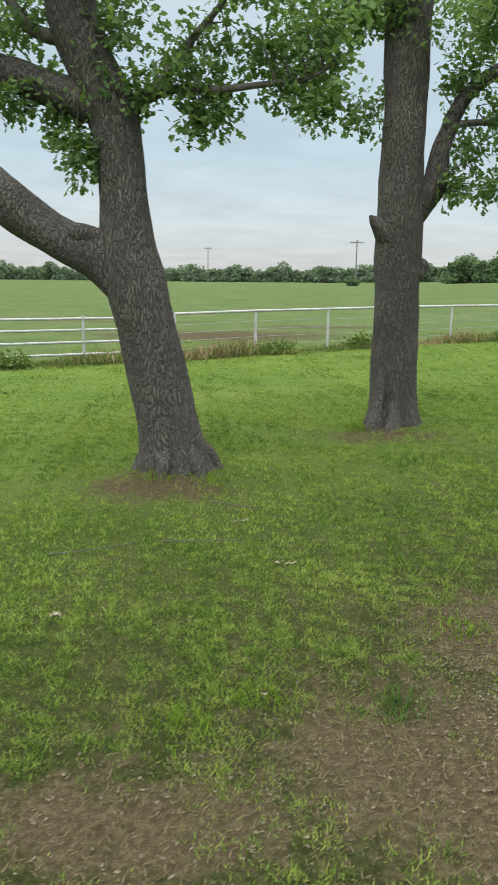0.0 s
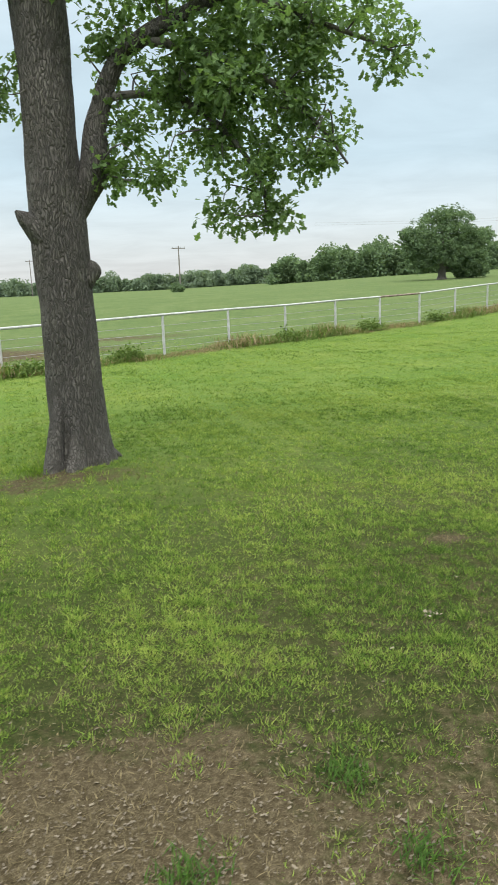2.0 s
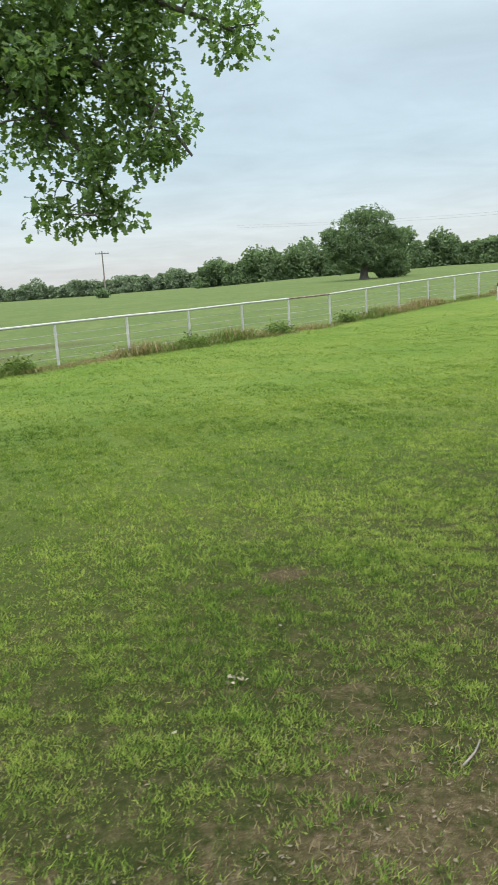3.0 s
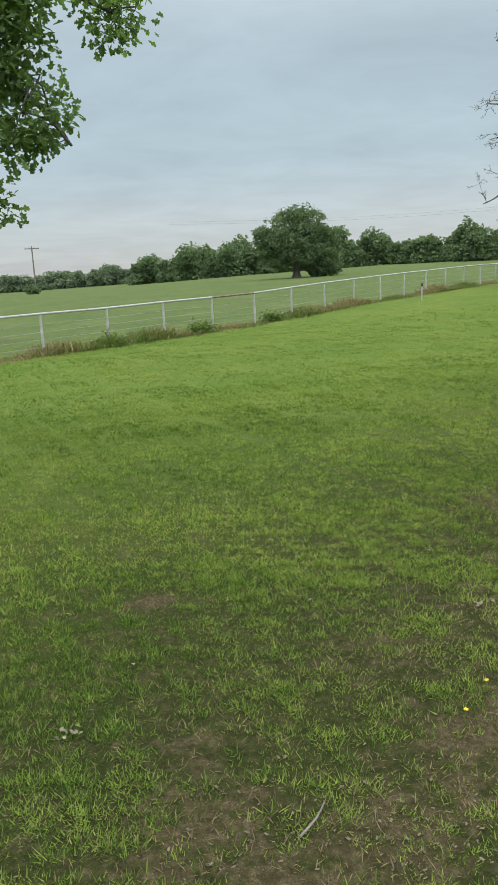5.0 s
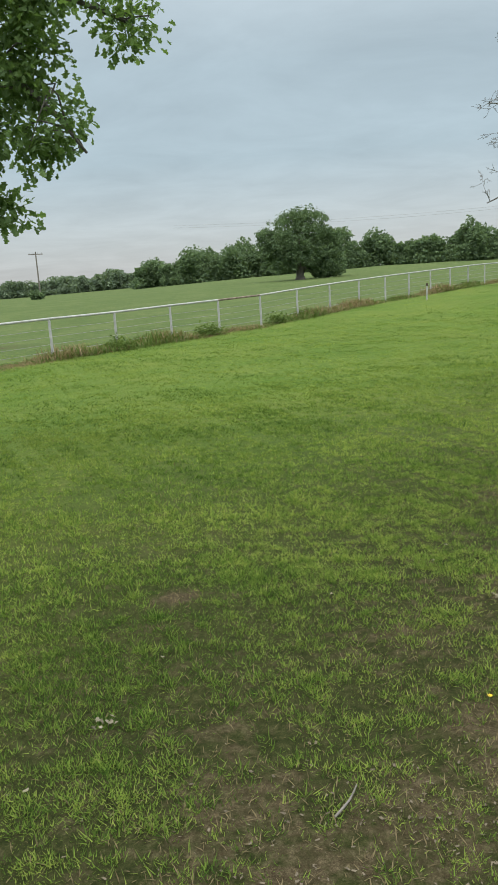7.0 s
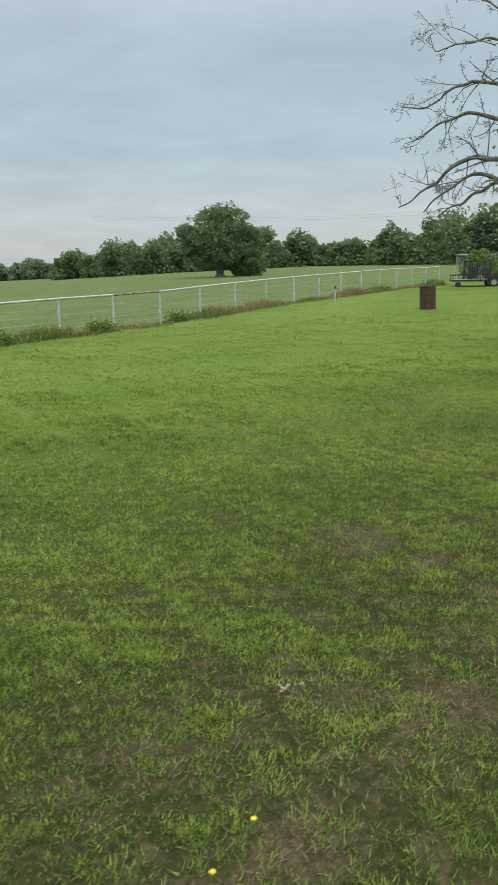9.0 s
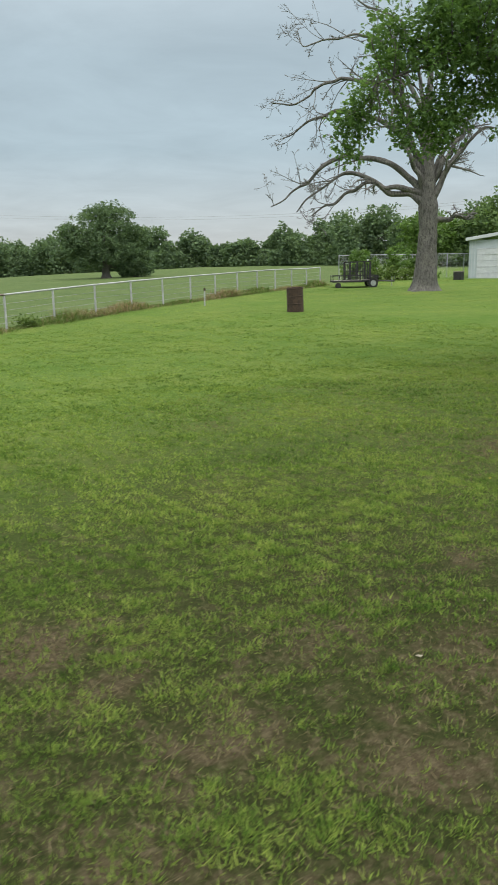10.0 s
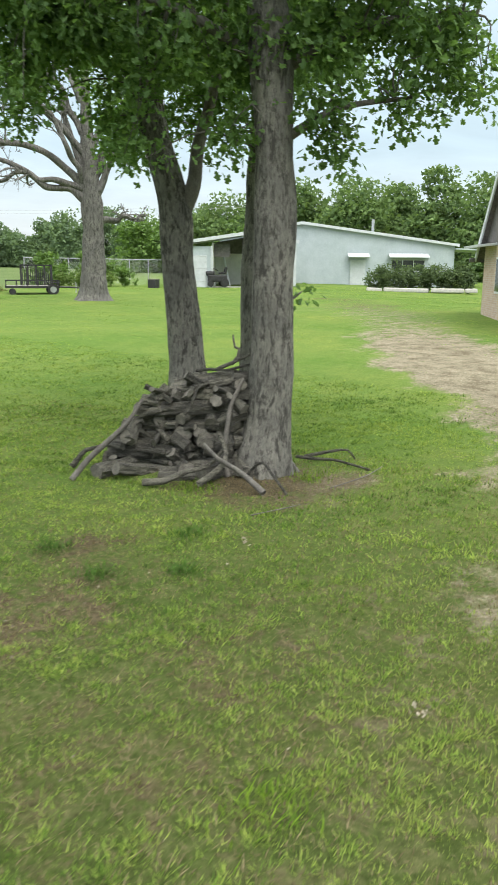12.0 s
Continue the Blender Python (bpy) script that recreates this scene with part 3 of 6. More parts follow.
def pipe_panel(j0, j1):
    o = Vector(fence_at(j1))
    f = empty("pipe_gate", fence_at(j1))
    pts = [Vector(fence_at(j)) - o for j in range(j0, j1 + 1)]
    for p in pts:
        part("post", rod(p + Vector((0, 0, -0.1)), p + Vector((0, 0, FTOP + 0.02)), 0.034, seg=12), WHITE_PIPE, f)
    for h in (0.20, 0.48, 0.76, 1.02):
        part("rail", rod(pts[0] + Vector((-0.3, -0.17, h)), pts[-1] + Vector((0, 0, h)), 0.03), WHITE_PIPE, f)
    return tagged(f, "white steel pipe gate panel with four rails", "gate")


pipe_fence(-4, 16)
pipe_panel(-9, -4)

# ---- trees ----


def tree(name, trunk, limbs, blobs, at, bark_mat, limb_mat, leaf_mat, label, per_m3=115, leaf=0.086, ridge=0.014, flare=0.16, seg=72, seed=1, knobs=(), wide=0.085, bare_twigs=False, roots=6):
    """A tapered trunk with root flare, limbs, twigs and clusters of leaves."""
    rng = np.random.default_rng(seed)
    t = empty(name, at)
    inv = Matrix.Translation(at).inverted()
    v, q = tube(trunk, seg, 0.045, ridge=ridge, flare=flare, seed=seed, rough=0.03)
    under(link_mesh("trunk", v, q, bark_mat), t).matrix_parent_inverse = inv
    if bare_twigs:
        limbs = [kinked(l, rng) for l in limbs]
    for i, l in enumerate(limbs):
        big = l[0][3] > 0.12
        v, q = tube(l, 32 if big else 12, 0.07, ridge=0.008 if big else 0, seed=seed + i, rough=0.06)
        under(link_mesh("limb", v, q, bark_mat if big else limb_mat), t).matrix_parent_inverse = inv
    for i in range(roots):
        a = 6.283 * (i + 0.3 * rng.random()) / roots
        r0 = trunk[0][3]
        k = r0 * rng.uniform(0.92, 1.08)
        c, s_ = math.cos(a), math.sin(a)
        x0, y0 = trunk[0][0], trunk[0][1]
        ctrl = [(x0 + c * r0 * 0.45, y0 + s_ * r0 * 0.45, gz(x0, y0) + r0 * 0.8, r0 * 0.1), (x0 + c * r0 * 0.85, y0 + s_ * r0 * 0.85, gz(x0, y0) + r0 * 0.22, r0 * 0.17),
                (x0 + c * k, y0 + s_ * k, gz(x0 + c * k, y0 + s_ * k) + 0.02, r0 * 0.15), (x0 + c * k * 1.28, y0 + s_ * k * 1.28, gz(x0 + c * k * 1.28, y0 + s_ * k * 1.28) - 0.07, r0 * 0.08)]
        v, q = tube(ctrl, 20, 0.04, ridge=0.006, seed=seed + 30 + i, rough=0.08)
        under(link_mesh("root", v, q, bark_mat), t).matrix_parent_inverse = inv
    for i, l in enumerate(knobs):
        v, q = tube(l, 24, 0.03, ridge=0.006, seed=seed + 50 + i, rough=0.12)
        under(link_mesh("knob", v, q, bark_mat), t).matrix_parent_inverse = inv
    if bare_twigs:
        gen, sets = limbs, []
        for depth in range(3):
            nxt = []
            for l in gen:
                c = spline(l, 0.15)
                ln = np.linalg.norm(np.diff(c[:, :3], axis=0), axis=1).sum()
                for f in rng.uniform(0.3, 1.0, (13, 7, 4)[depth]):
                    i = min(int(f * len(c)), len(c) - 2)
                    d = c[i + 1, :3] - c[i, :3]
                    d = d / (np.linalg.norm(d) + 1e-9) + rng.normal(0, 0.75, 3)
                    d /= np.linalg.norm(d)
                    k = min(1.5, ln * rng.uniform(0.16, 0.36) * (1.2 - 0.5 * f))
                    r = max(c[i, 3] * 0.5, 0.010)
                    p0 = c[i, :3]
                    p1 = p0 + d * k * 0.5 + rng.normal(0, 0.08 * k, 3)
                    p2 = p1 + (d + rng.normal(0, 0.45, 3) + np.array([0, 0, 0.1])) * k * 0.5
                    nxt.append([(*p0, r), (*p1, r * 0.65), (*p2, max(r * 0.25, 0.008))])
            sets += nxt
            gen = nxt
        tagged(under(link_mesh("branch_mass", *merged([tube(l, 4, 0.35, seed=i, rough=0.05) for i, l in enumerate(sets)]), limb_mat), t), kind="stuff").matrix_parent_inverse = inv
    if blobs:
        (lv, lf), tw = leafy_crown(blobs, limbs + [trunk[len(trunk) // 2:]], rng, per_m3, leaf, wide=wide)
        tagged(under(link_mesh("crown", lv, lf, leaf_mat, False), t), kind="stuff").matrix_parent_inverse = inv
        if tw:
            tagged(under(link_mesh("twig_mass", *tw, limb_mat), t), kind="stuff").matrix_parent_inverse = inv
    return tagged(t, label, "tree")

leaning_oak = tree(
    "oak_tree", [(-0.76, 7.95, -0.17, 0.425), (-0.80, 7.95, 0.08, 0.352), (-0.85, 7.95, 0.38, 0.315), (-0.94, 7.95, 0.86, 0.310), (-1.04, 7.95, 1.33, 0.292), (-1.15, 7.95, 1.78, 0.304), (-1.24, 7.95, 2.23, 0.277), (-1.27, 7.95, 2.66, 0.239), (-1.31, 7.95, 3.14, 0.234), (-1.39, 7.95, 3.55, 0.251), (-1.57, 7.95, 3.95, 0.245), (-1.72, 7.95, 4.34, 0.245), (-1.78, 7.95, 4.78, 0.234), (-1.88, 7.95, 5.65, 0.175)],
    [[(-1.26, 7.95, 1.90, 0.234), (-1.54, 7.95, 2.13, 0.216), (-1.90, 7.95, 2.30, 0.210), (-2.23, 7.95, 2.51, 0.210), (-2.50, 7.95, 2.73, 0.210), (-2.92, 8.25, 3.08, 0.193), (-3.58, 8.55, 3.69, 0.164), (-4.27, 8.95, 4.66, 0.117)],
     [(-1.53, 7.95, 3.55, 0.175), (-1.85, 7.95, 3.67, 0.169), (-2.22, 7.95, 3.80, 0.152), (-2.65, 7.95, 3.96, 0.134), (-3.15, 7.95, 4.37, 0.105)],
     [(-1.75, 7.95, 4.20, 0.117), (-1.94, 7.95, 4.17, 0.076), (-2.15, 7.95, 4.26, 0.064), (-2.30, 7.95, 4.46, 0.053), (-2.44, 7.95, 4.72, 0.041)],
     [(-1.29, 7.95, 3.35, 0.088), (-1.09, 7.95, 3.61, 0.064), (-0.87, 7.95, 3.81, 0.053), (-0.60, 7.95, 4.16, 0.041), (-0.33, 7.95, 4.46, 0.029), (-0.12, 7.95, 4.80, 0.023)],
     [(-1.23, 7.95, 3.55, 0.076), (-0.82, 7.95, 3.71, 0.047), (-0.38, 7.95, 3.72, 0.041), (0.05, 7.95, 3.77, 0.032), (0.49, 7.95, 3.83, 0.023), (0.80, 7.95, 3.98, 0.015)],
     [(-1.60, 7.95, 4.78, 0.146), (-0.95, 7.45, 4.96, 0.105), (-0.25, 6.95, 4.85, 0.076), (0.47, 6.75, 4.54, 0.047), (0.84, 6.75, 4.14, 0.023)]],
    [(-0.6, 8.0, 4.1, 0.58, 0.35), (-0.4, 8.0, 3.6, 0.58, 0.26), (-1.0, 7.9, 3.8, 0.32, 0.29), (0.2, 8.0, 4.1, 0.47, 0.35), (0.6, 8.0, 3.9, 0.35, 0.23), (-0.5, 8.0, 3.5, 0.29, 0.19), (-1.9, 7.9, 3.3, 0.29, 0.18), (-1.7, 7.9, 3.1, 0.20, 0.20), (-2.2, 7.9, 4.3, 0.23, 0.26), (-2.3, 7.9, 3.6, 0.18, 0.20), (-1.2, 7.9, 4.3, 0.29, 0.20), (0.8, 8.0, 4.2, 0.29, 0.29), (-2.0, 7.9, 3.7, 0.26, 0.20), (0.3, 8.0, 3.7, 0.29, 0.13), (-1.4, 7.9, 3.6, 0.29, 0.23), (-2.8, 7.9, 4.2, 0.53, 0.53), (-0.1, 8.0, 4.8, 1.17, 0.41), (-2.1, 7.9, 5.1, 1.17, 0.64)],
    (-0.77, 7.95, gz(-0.77, 7.95)), OAK_BARK, LIMB_BARK, OAK_LEAF, "leaning oak with furrowed dark bark and a low side limb", seed=3, per_m3=72,
    knobs=[[(-1.52, 7.95, 2.31, 0.117), (-1.65, 7.85, 2.36, 0.099), (-1.76, 7.80, 2.39, 0.076), (-1.82, 7.80, 2.39, 0.012)]])
upright_oak = tree(
    "oak_tree", [(2.00, 10.60, -0.12, 0.375), (2.00, 10.60, 0.09, 0.345), (1.99, 10.60, 0.45, 0.318), (1.98, 10.60, 1.16, 0.302), (1.967, 10.60, 1.91, 0.297), (1.955, 10.60, 2.65, 0.312), (1.95, 10.60, 3.36, 0.285), (1.95, 10.60, 4.05, 0.276), (1.94, 10.60, 4.72, 0.29), (1.92, 10.60, 5.37, 0.305), (1.90, 10.60, 6.13, 0.30), (1.92, 10.60, 7.22, 0.234)],
    [[(2.08, 10.6, 2.66, 0.13), (2.24, 10.58, 2.92, 0.15), (2.38, 10.55, 3.16, 0.162), (2.41, 10.54, 3.38, 0.14), (2.43, 10.53, 3.6, 0.114), (2.50, 10.52, 3.82, 0.102), (2.58, 10.51, 4.05, 0.098), (2.74, 10.49, 4.30, 0.092), (3.02, 10.45, 4.50, 0.085), (3.48, 10.37, 4.72, 0.074), (3.97, 10.29, 4.92, 0.061), (4.45, 10.22, 5.08, 0.047)],
     [(2.56, 10.51, 3.90, 0.048), (2.97, 10.45, 3.92, 0.040), (3.34, 10.39, 3.85, 0.044), (3.83, 10.31, 3.48, 0.030), (4.15, 10.26, 2.99, 0.020), (4.21, 10.25, 2.55, 0.013)],
     [(2.98, 10.45, 4.46, 0.055), (3.59, 10.35, 4.31, 0.042), (4.21, 10.25, 4.06, 0.037), (4.77, 10.16, 3.58, 0.024), (5.10, 10.11, 3.15, 0.013)],
     [(3.97, 10.29, 4.9, 0.054), (4.51, 10.21, 4.68, 0.037), (5.19, 10.10, 4.44, 0.024), (5.63, 10.03, 4.26, 0.013)],
     [(2.02, 10.60, 5.29, 0.135), (1.52, 10.68, 5.47, 0.094), (1.08, 10.74, 5.15, 0.054), (0.86, 10.78, 4.65, 0.030), (0.76, 10.79, 4.25, 0.017)]],
    [(4.0, 10.3, 4.1, 0.94, 0.61), (4.70, 10.2, 3.8, 0.55, 0.62), (4.2, 10.3, 3.2, 0.61, 0.40), (4.0, 10.3, 2.7, 0.34, 0.24), (3.1, 10.4, 3.1, 0.16, 0.24), (4.75, 10.1, 3.3, 0.24, 0.30), (3.3, 10.4, 4.1, 0.54, 0.54), (4.5, 10.2, 4.6, 1.14, 0.47), (5.62, 10.05, 4.4, 0.38, 0.30), (2.6, 10.5, 3.1, 0.12, 0.16), (2.8, 10.5, 3.6, 0.20, 0.27), (4.3, 10.2, 2.7, 0.15, 0.20), (3.6, 10.4, 3.5, 0.40, 0.34), (0.7, 10.8, 4.8, 0.34, 0.40), (1.1, 10.7, 4.4, 0.34, 0.37), (0.9, 10.8, 4.1, 0.17, 0.12), (1.5, 10.7, 4.1, 0.23, 0.22), (1.7, 10.7, 3.8, 0.09, 0.15), (3.6, 10.3, 5.3, 1.75, 0.54), (1.3, 10.7, 5.3, 0.94, 0.61), (2.6, 10.5, 4.5, 0.34, 0.40)],
    (2.03, 10.6, gz(2.03, 10.6)), OAK_BARK, LIMB_BARK, OAK_LEAF, "upright oak with knobby scars and drooping leafy boughs", seed=5,
    knobs=[[(1.92, 10.54, 2.40, 0.16), (1.79, 10.50, 2.52, 0.165), (1.67, 10.46, 2.63, 0.12), (1.59, 10.44, 2.70, 0.07), (1.53, 10.43, 2.76, 0.012)], [(1.82, 10.42, 0.85, 0.05), (1.77, 10.36, 0.52, 0.075), (1.72, 10.30, 0.22, 0.09), (1.67, 10.20, -0.10, 0.12)], [(2.02, 10.38, 0.8, 0.05), (1.98, 10.33, 0.45, 0.07), (1.95, 10.27, 0.15, 0.09), (1.92, 10.15, -0.12, 0.13)], [(2.23, 10.56, 2.09, 0.148), (2.31, 10.55, 2.09, 0.114), (2.36, 10.54, 2.07, 0.034)]])
bare_tree = tree(
    "bare_tree", [(34.39, 30.12, 0.48, 0.85), (34.39, 30.11, 0.80, 0.64), (34.41, 30.09, 1.33, 0.54), (34.43, 30.07, 2.23, 0.47), (34.44, 30.05, 3.35, 0.405), (34.43, 30.06, 4.24, 0.429), (34.41, 30.09, 5.11, 0.357), (34.38, 30.13, 6.39, 0.286), (34.36, 30.15, 7.87, 0.214), (34.37, 30.14, 9.31, 0.143), (34.42, 30.07, 10.52, 0.071)],
    [[(34.48, 30.00, 4.67, 0.192), (34.76, 29.64, 5.33, 0.148), (35.06, 29.26, 6.40, 0.111), (35.49, 28.71, 7.25, 0.074), (36.12, 27.91, 7.89, 0.044)],
     [(34.37, 30.12, 4.39, 0.200), (33.82, 30.55, 5.02, 0.133), (33.01, 31.18, 5.05, 0.125), (32.31, 31.72, 5.73, 0.108), (31.50, 32.34, 5.94, 0.075), (30.69, 32.98, 5.48, 0.050), (29.65, 33.78, 4.48, 0.025)],
     [(34.37, 30.12, 4.64, 0.200), (33.72, 30.63, 5.76, 0.149), (32.92, 31.25, 6.38, 0.125), (31.92, 32.03, 6.65, 0.108), (30.91, 32.80, 6.61, 0.091), (30.19, 33.36, 5.74, 0.066), (29.47, 33.92, 5.15, 0.042), (28.64, 34.56, 4.56, 0.025)],
     [(34.12, 30.31, 5.01, 0.183), (33.31, 30.94, 5.28, 0.117), (32.10, 31.88, 5.44, 0.083), (31.08, 32.67, 4.73, 0.058), (30.25, 33.31, 4.14, 0.025)],
     [(34.24, 30.22, 6.35, 0.149), (33.32, 30.94, 7.57, 0.117), (32.13, 31.85, 8.43, 0.091), (31.15, 32.62, 8.57, 0.075), (30.15, 33.39, 8.25, 0.050), (29.13, 34.18, 7.45, 0.025)],
     [(34.22, 30.24, 7.07, 0.133), (33.33, 30.93, 9.21, 0.100), (32.15, 31.84, 9.93, 0.083), (30.97, 32.75, 9.97, 0.066), (29.98, 33.53, 9.30, 0.042), (28.78, 34.45, 8.99, 0.025)],
     [(34.20, 30.26, 8.25, 0.117), (33.33, 30.93, 10.59, 0.083), (32.36, 31.68, 11.52, 0.066), (31.20, 32.58, 11.78, 0.050), (30.22, 33.34, 11.36, 0.033), (29.66, 33.77, 12.04, 0.017)],
     [(34.20, 30.26, 8.72, 0.100), (33.72, 30.63, 11.26, 0.066), (32.95, 31.22, 12.62, 0.050), (31.80, 32.11, 13.10, 0.033), (31.24, 32.55, 13.99, 0.017)],
     [(34.54, 29.99, 3.77, 0.166), (35.15, 29.52, 3.83, 0.117), (35.76, 29.05, 3.91, 0.083), (36.12, 28.76, 4.09, 0.050)],
     [(34.37, 30.12, 4.89, 0.166), (34.93, 29.69, 6.33, 0.117), (35.52, 29.24, 7.51, 0.083), (36.09, 28.79, 8.90, 0.050)],
     [(34.4, 30.1, 5.3, 0.16), (33.9, 30.6, 7.2, 0.11), (33.5, 31.0, 9.6, 0.07), (33.3, 31.4, 12.0, 0.02)], [(34.4, 30.1, 6.0, 0.15), (34.9, 29.6, 8.0, 0.10), (35.2, 29.2, 10.2, 0.06), (35.3, 29.0, 12.0, 0.02)],
     [(34.4, 30.1, 4.9, 0.14), (33.4, 30.2, 6.6, 0.10), (32.7, 30.9, 8.6, 0.06), (32.4, 31.4, 10.4, 0.02)], [(34.4, 30.1, 5.6, 0.14), (35.2, 29.9, 6.9, 0.09), (36.2, 29.4, 7.8, 0.05), (37.0, 28.8, 8.2, 0.02)]],
    [], (34.4, 30.1, gz(34.4, 30.1)), DEAD_BARK, PALE_LIMB, OAK_LEAF, "tall dead tree with bare spreading grey branches", seed=7, ridge=0.045, flare=0.2, bare_twigs=True, roots=0)
near_yard_tree = tree(
    "yard_tree", [(18.80, 9.42, -0.10, 0.315), (18.82, 9.40, 0.14, 0.268), (18.86, 9.38, 0.48, 0.232), (18.88, 9.36, 1.03, 0.207), (18.88, 9.36, 1.68, 0.196), (18.89, 9.35, 2.29, 0.196), (18.88, 9.36, 2.79, 0.179), (18.87, 9.37, 3.27, 0.174), (18.85, 9.40, 3.74, 0.201), (18.84, 9.41, 4.19, 0.190), (18.87, 9.37, 4.85, 0.152), (18.95, 9.27, 5.89, 0.098)],
    [[(18.87, 9.37, 3.6, 0.06), (18.2, 10.0, 4.1, 0.04), (17.6, 11.0, 4.3, 0.015)], [(18.85, 9.4, 3.6, 0.07), (19.4, 8.7, 4.0, 0.045), (20.0, 8.0, 4.1, 0.015)],
     [(18.88, 9.36, 3.0, 0.05), (19.2, 8.9, 3.3, 0.03), (19.6, 8.4, 3.4, 0.015)], [(18.98, 9.22, 1.62, 0.016), (19.02, 9.18, 1.66, 0.012), (19.07, 9.15, 1.7, 0.005)]],
    [(17.6, 11.0, 4.1, 0.60, 0.35), (17.9, 10.6, 4.0, 0.60, 0.33), (18.1, 10.3, 3.6, 0.33, 0.33), (19.3, 8.8, 3.9, 1.03, 0.38), (19.6, 8.4, 3.3, 0.38, 0.20), (19.2, 8.9, 3.0, 0.24, 0.22), (18.1, 10.3, 2.9, 0.20, 0.22), (18.6, 9.7, 3.1, 0.24, 0.30), (19.9, 8.1, 4.0, 0.38, 0.43), (17.4, 11.2, 3.4, 0.36, 0.28), (19.1, 9.1, 3.4, 0.33, 0.24), (18.6, 9.7, 3.9, 0.65, 0.43), (19.07, 9.15, 1.70, 0.05, 0.05), (18.6, 9.7, 4.5, 1.25, 0.38), (19.4, 8.7, 4.4, 1.30, 0.38), (20.0, 8.0, 3.5, 0.27, 0.27), (18.3, 10.1, 3.9, 0.49, 0.38), (17.6, 11.0, 4.3, 0.76, 0.38), (19.0, 9.2, 3.8, 0.43, 0.38), (19.8, 8.2, 3.7, 0.43, 0.33), (18.9, 9.3, 5.7, 1.9, 0.6), (17.8, 10.4, 5.8, 1.6, 0.55), (20.0, 8.3, 5.5, 1.5, 0.55)],
    (18.86, 9.39, gz(18.86, 9.39)), GREY_BARK, LIMB_BARK, ELM_LEAF, "yard tree with pale furrowed bark beside the woodpile", seed=11, leaf=0.078, roots=5, per_m3=120)
mid_yard_tree = tree(
    "yard_tree", [(19.28, 10.66, -0.05, 0.30), (19.25, 10.7, 0.25, 0.25)] + [(19.22, 10.75, 0.58, 0.232), (19.21, 10.77, 0.90, 0.194), (19.18, 10.80, 1.39, 0.182), (19.15, 10.84, 1.93, 0.169), (19.14, 10.85, 2.40, 0.169), (19.10, 10.90, 2.75, 0.157), (19.03, 10.99, 3.14, 0.144), (18.98, 11.05, 3.58, 0.138), (18.98, 11.06, 4.06, 0.157), (18.98, 11.05, 4.53, 0.138), (18.99, 11.04, 5.29, 0.113), (18.96, 11.07, 6.25, 0.069)],
    [[(19.16, 10.82, 2.46, 0.106), (19.25, 10.70, 2.75, 0.081), (19.29, 10.66, 3.14, 0.069), (19.37, 10.56, 3.58, 0.056), (19.43, 10.48, 4.02, 0.044), (19.47, 10.43, 4.54, 0.031)]] + [[(19.05, 10.97, 3.2, 0.06), (19.6, 11.7, 3.9, 0.045), (20.3, 12.7, 4.1, 0.03), (20.8, 13.4, 3.9, 0.012)], [(18.98, 11.05, 4.3, 0.06), (18.0, 11.7, 4.7, 0.045), (16.8, 12.6, 4.9, 0.03), (15.8, 13.4, 4.6, 0.012)]],
    [(16.5, 12.9, 5.1, 1.23, 0.70), (15.8, 13.4, 4.3, 0.61, 0.48), (15.5, 13.7, 3.7, 0.19, 0.31), (15.5, 13.7, 4.1, 0.26, 0.23), (16.7, 12.7, 4.1, 0.96, 0.53), (17.4, 12.2, 4.8, 1.23, 0.79), (17.9, 11.8, 4.05, 0.7, 0.45), (16.0, 13.3, 5.3, 0.53, 0.44), (16.4, 13.0, 3.7, 0.44, 0.19), (18.2, 11.6, 5.1, 0.79, 0.70), (18.4, 11.4, 4.3, 0.48, 0.40), (17.0, 12.5, 5.4, 1.05, 0.53), (18.66, 11.22, 3.08, 0.32, 0.40), (18.75, 11.4, 3.75, 0.5, 0.42), (18.0, 11.7, 3.45, 0.42, 0.27), (18.55, 12.3, 4.25, 0.85, 0.5), (18.2, 11.9, 3.8, 0.6, 0.35), (17.4, 12.2, 5.9, 1.93, 0.61), (18.7, 10.6, 4.1, 0.55, 0.4), (18.9, 10.5, 4.75, 0.8, 0.45), (18.3, 10.9, 4.6, 0.6, 0.4), (20.4, 12.9, 3.6, 0.62, 0.45), (20.7, 13.2, 4.3, 0.8, 0.5), (20.0, 12.3, 4.4, 0.7, 0.4)],
    (19.28, 10.66, gz(19.28, 10.66)), GREY_BARK, LIMB_BARK, ELM_LEAF, "forked yard tree rising behind the woodpile", seed=13, leaf=0.078, roots=4, per_m3=85, flare=0.2)
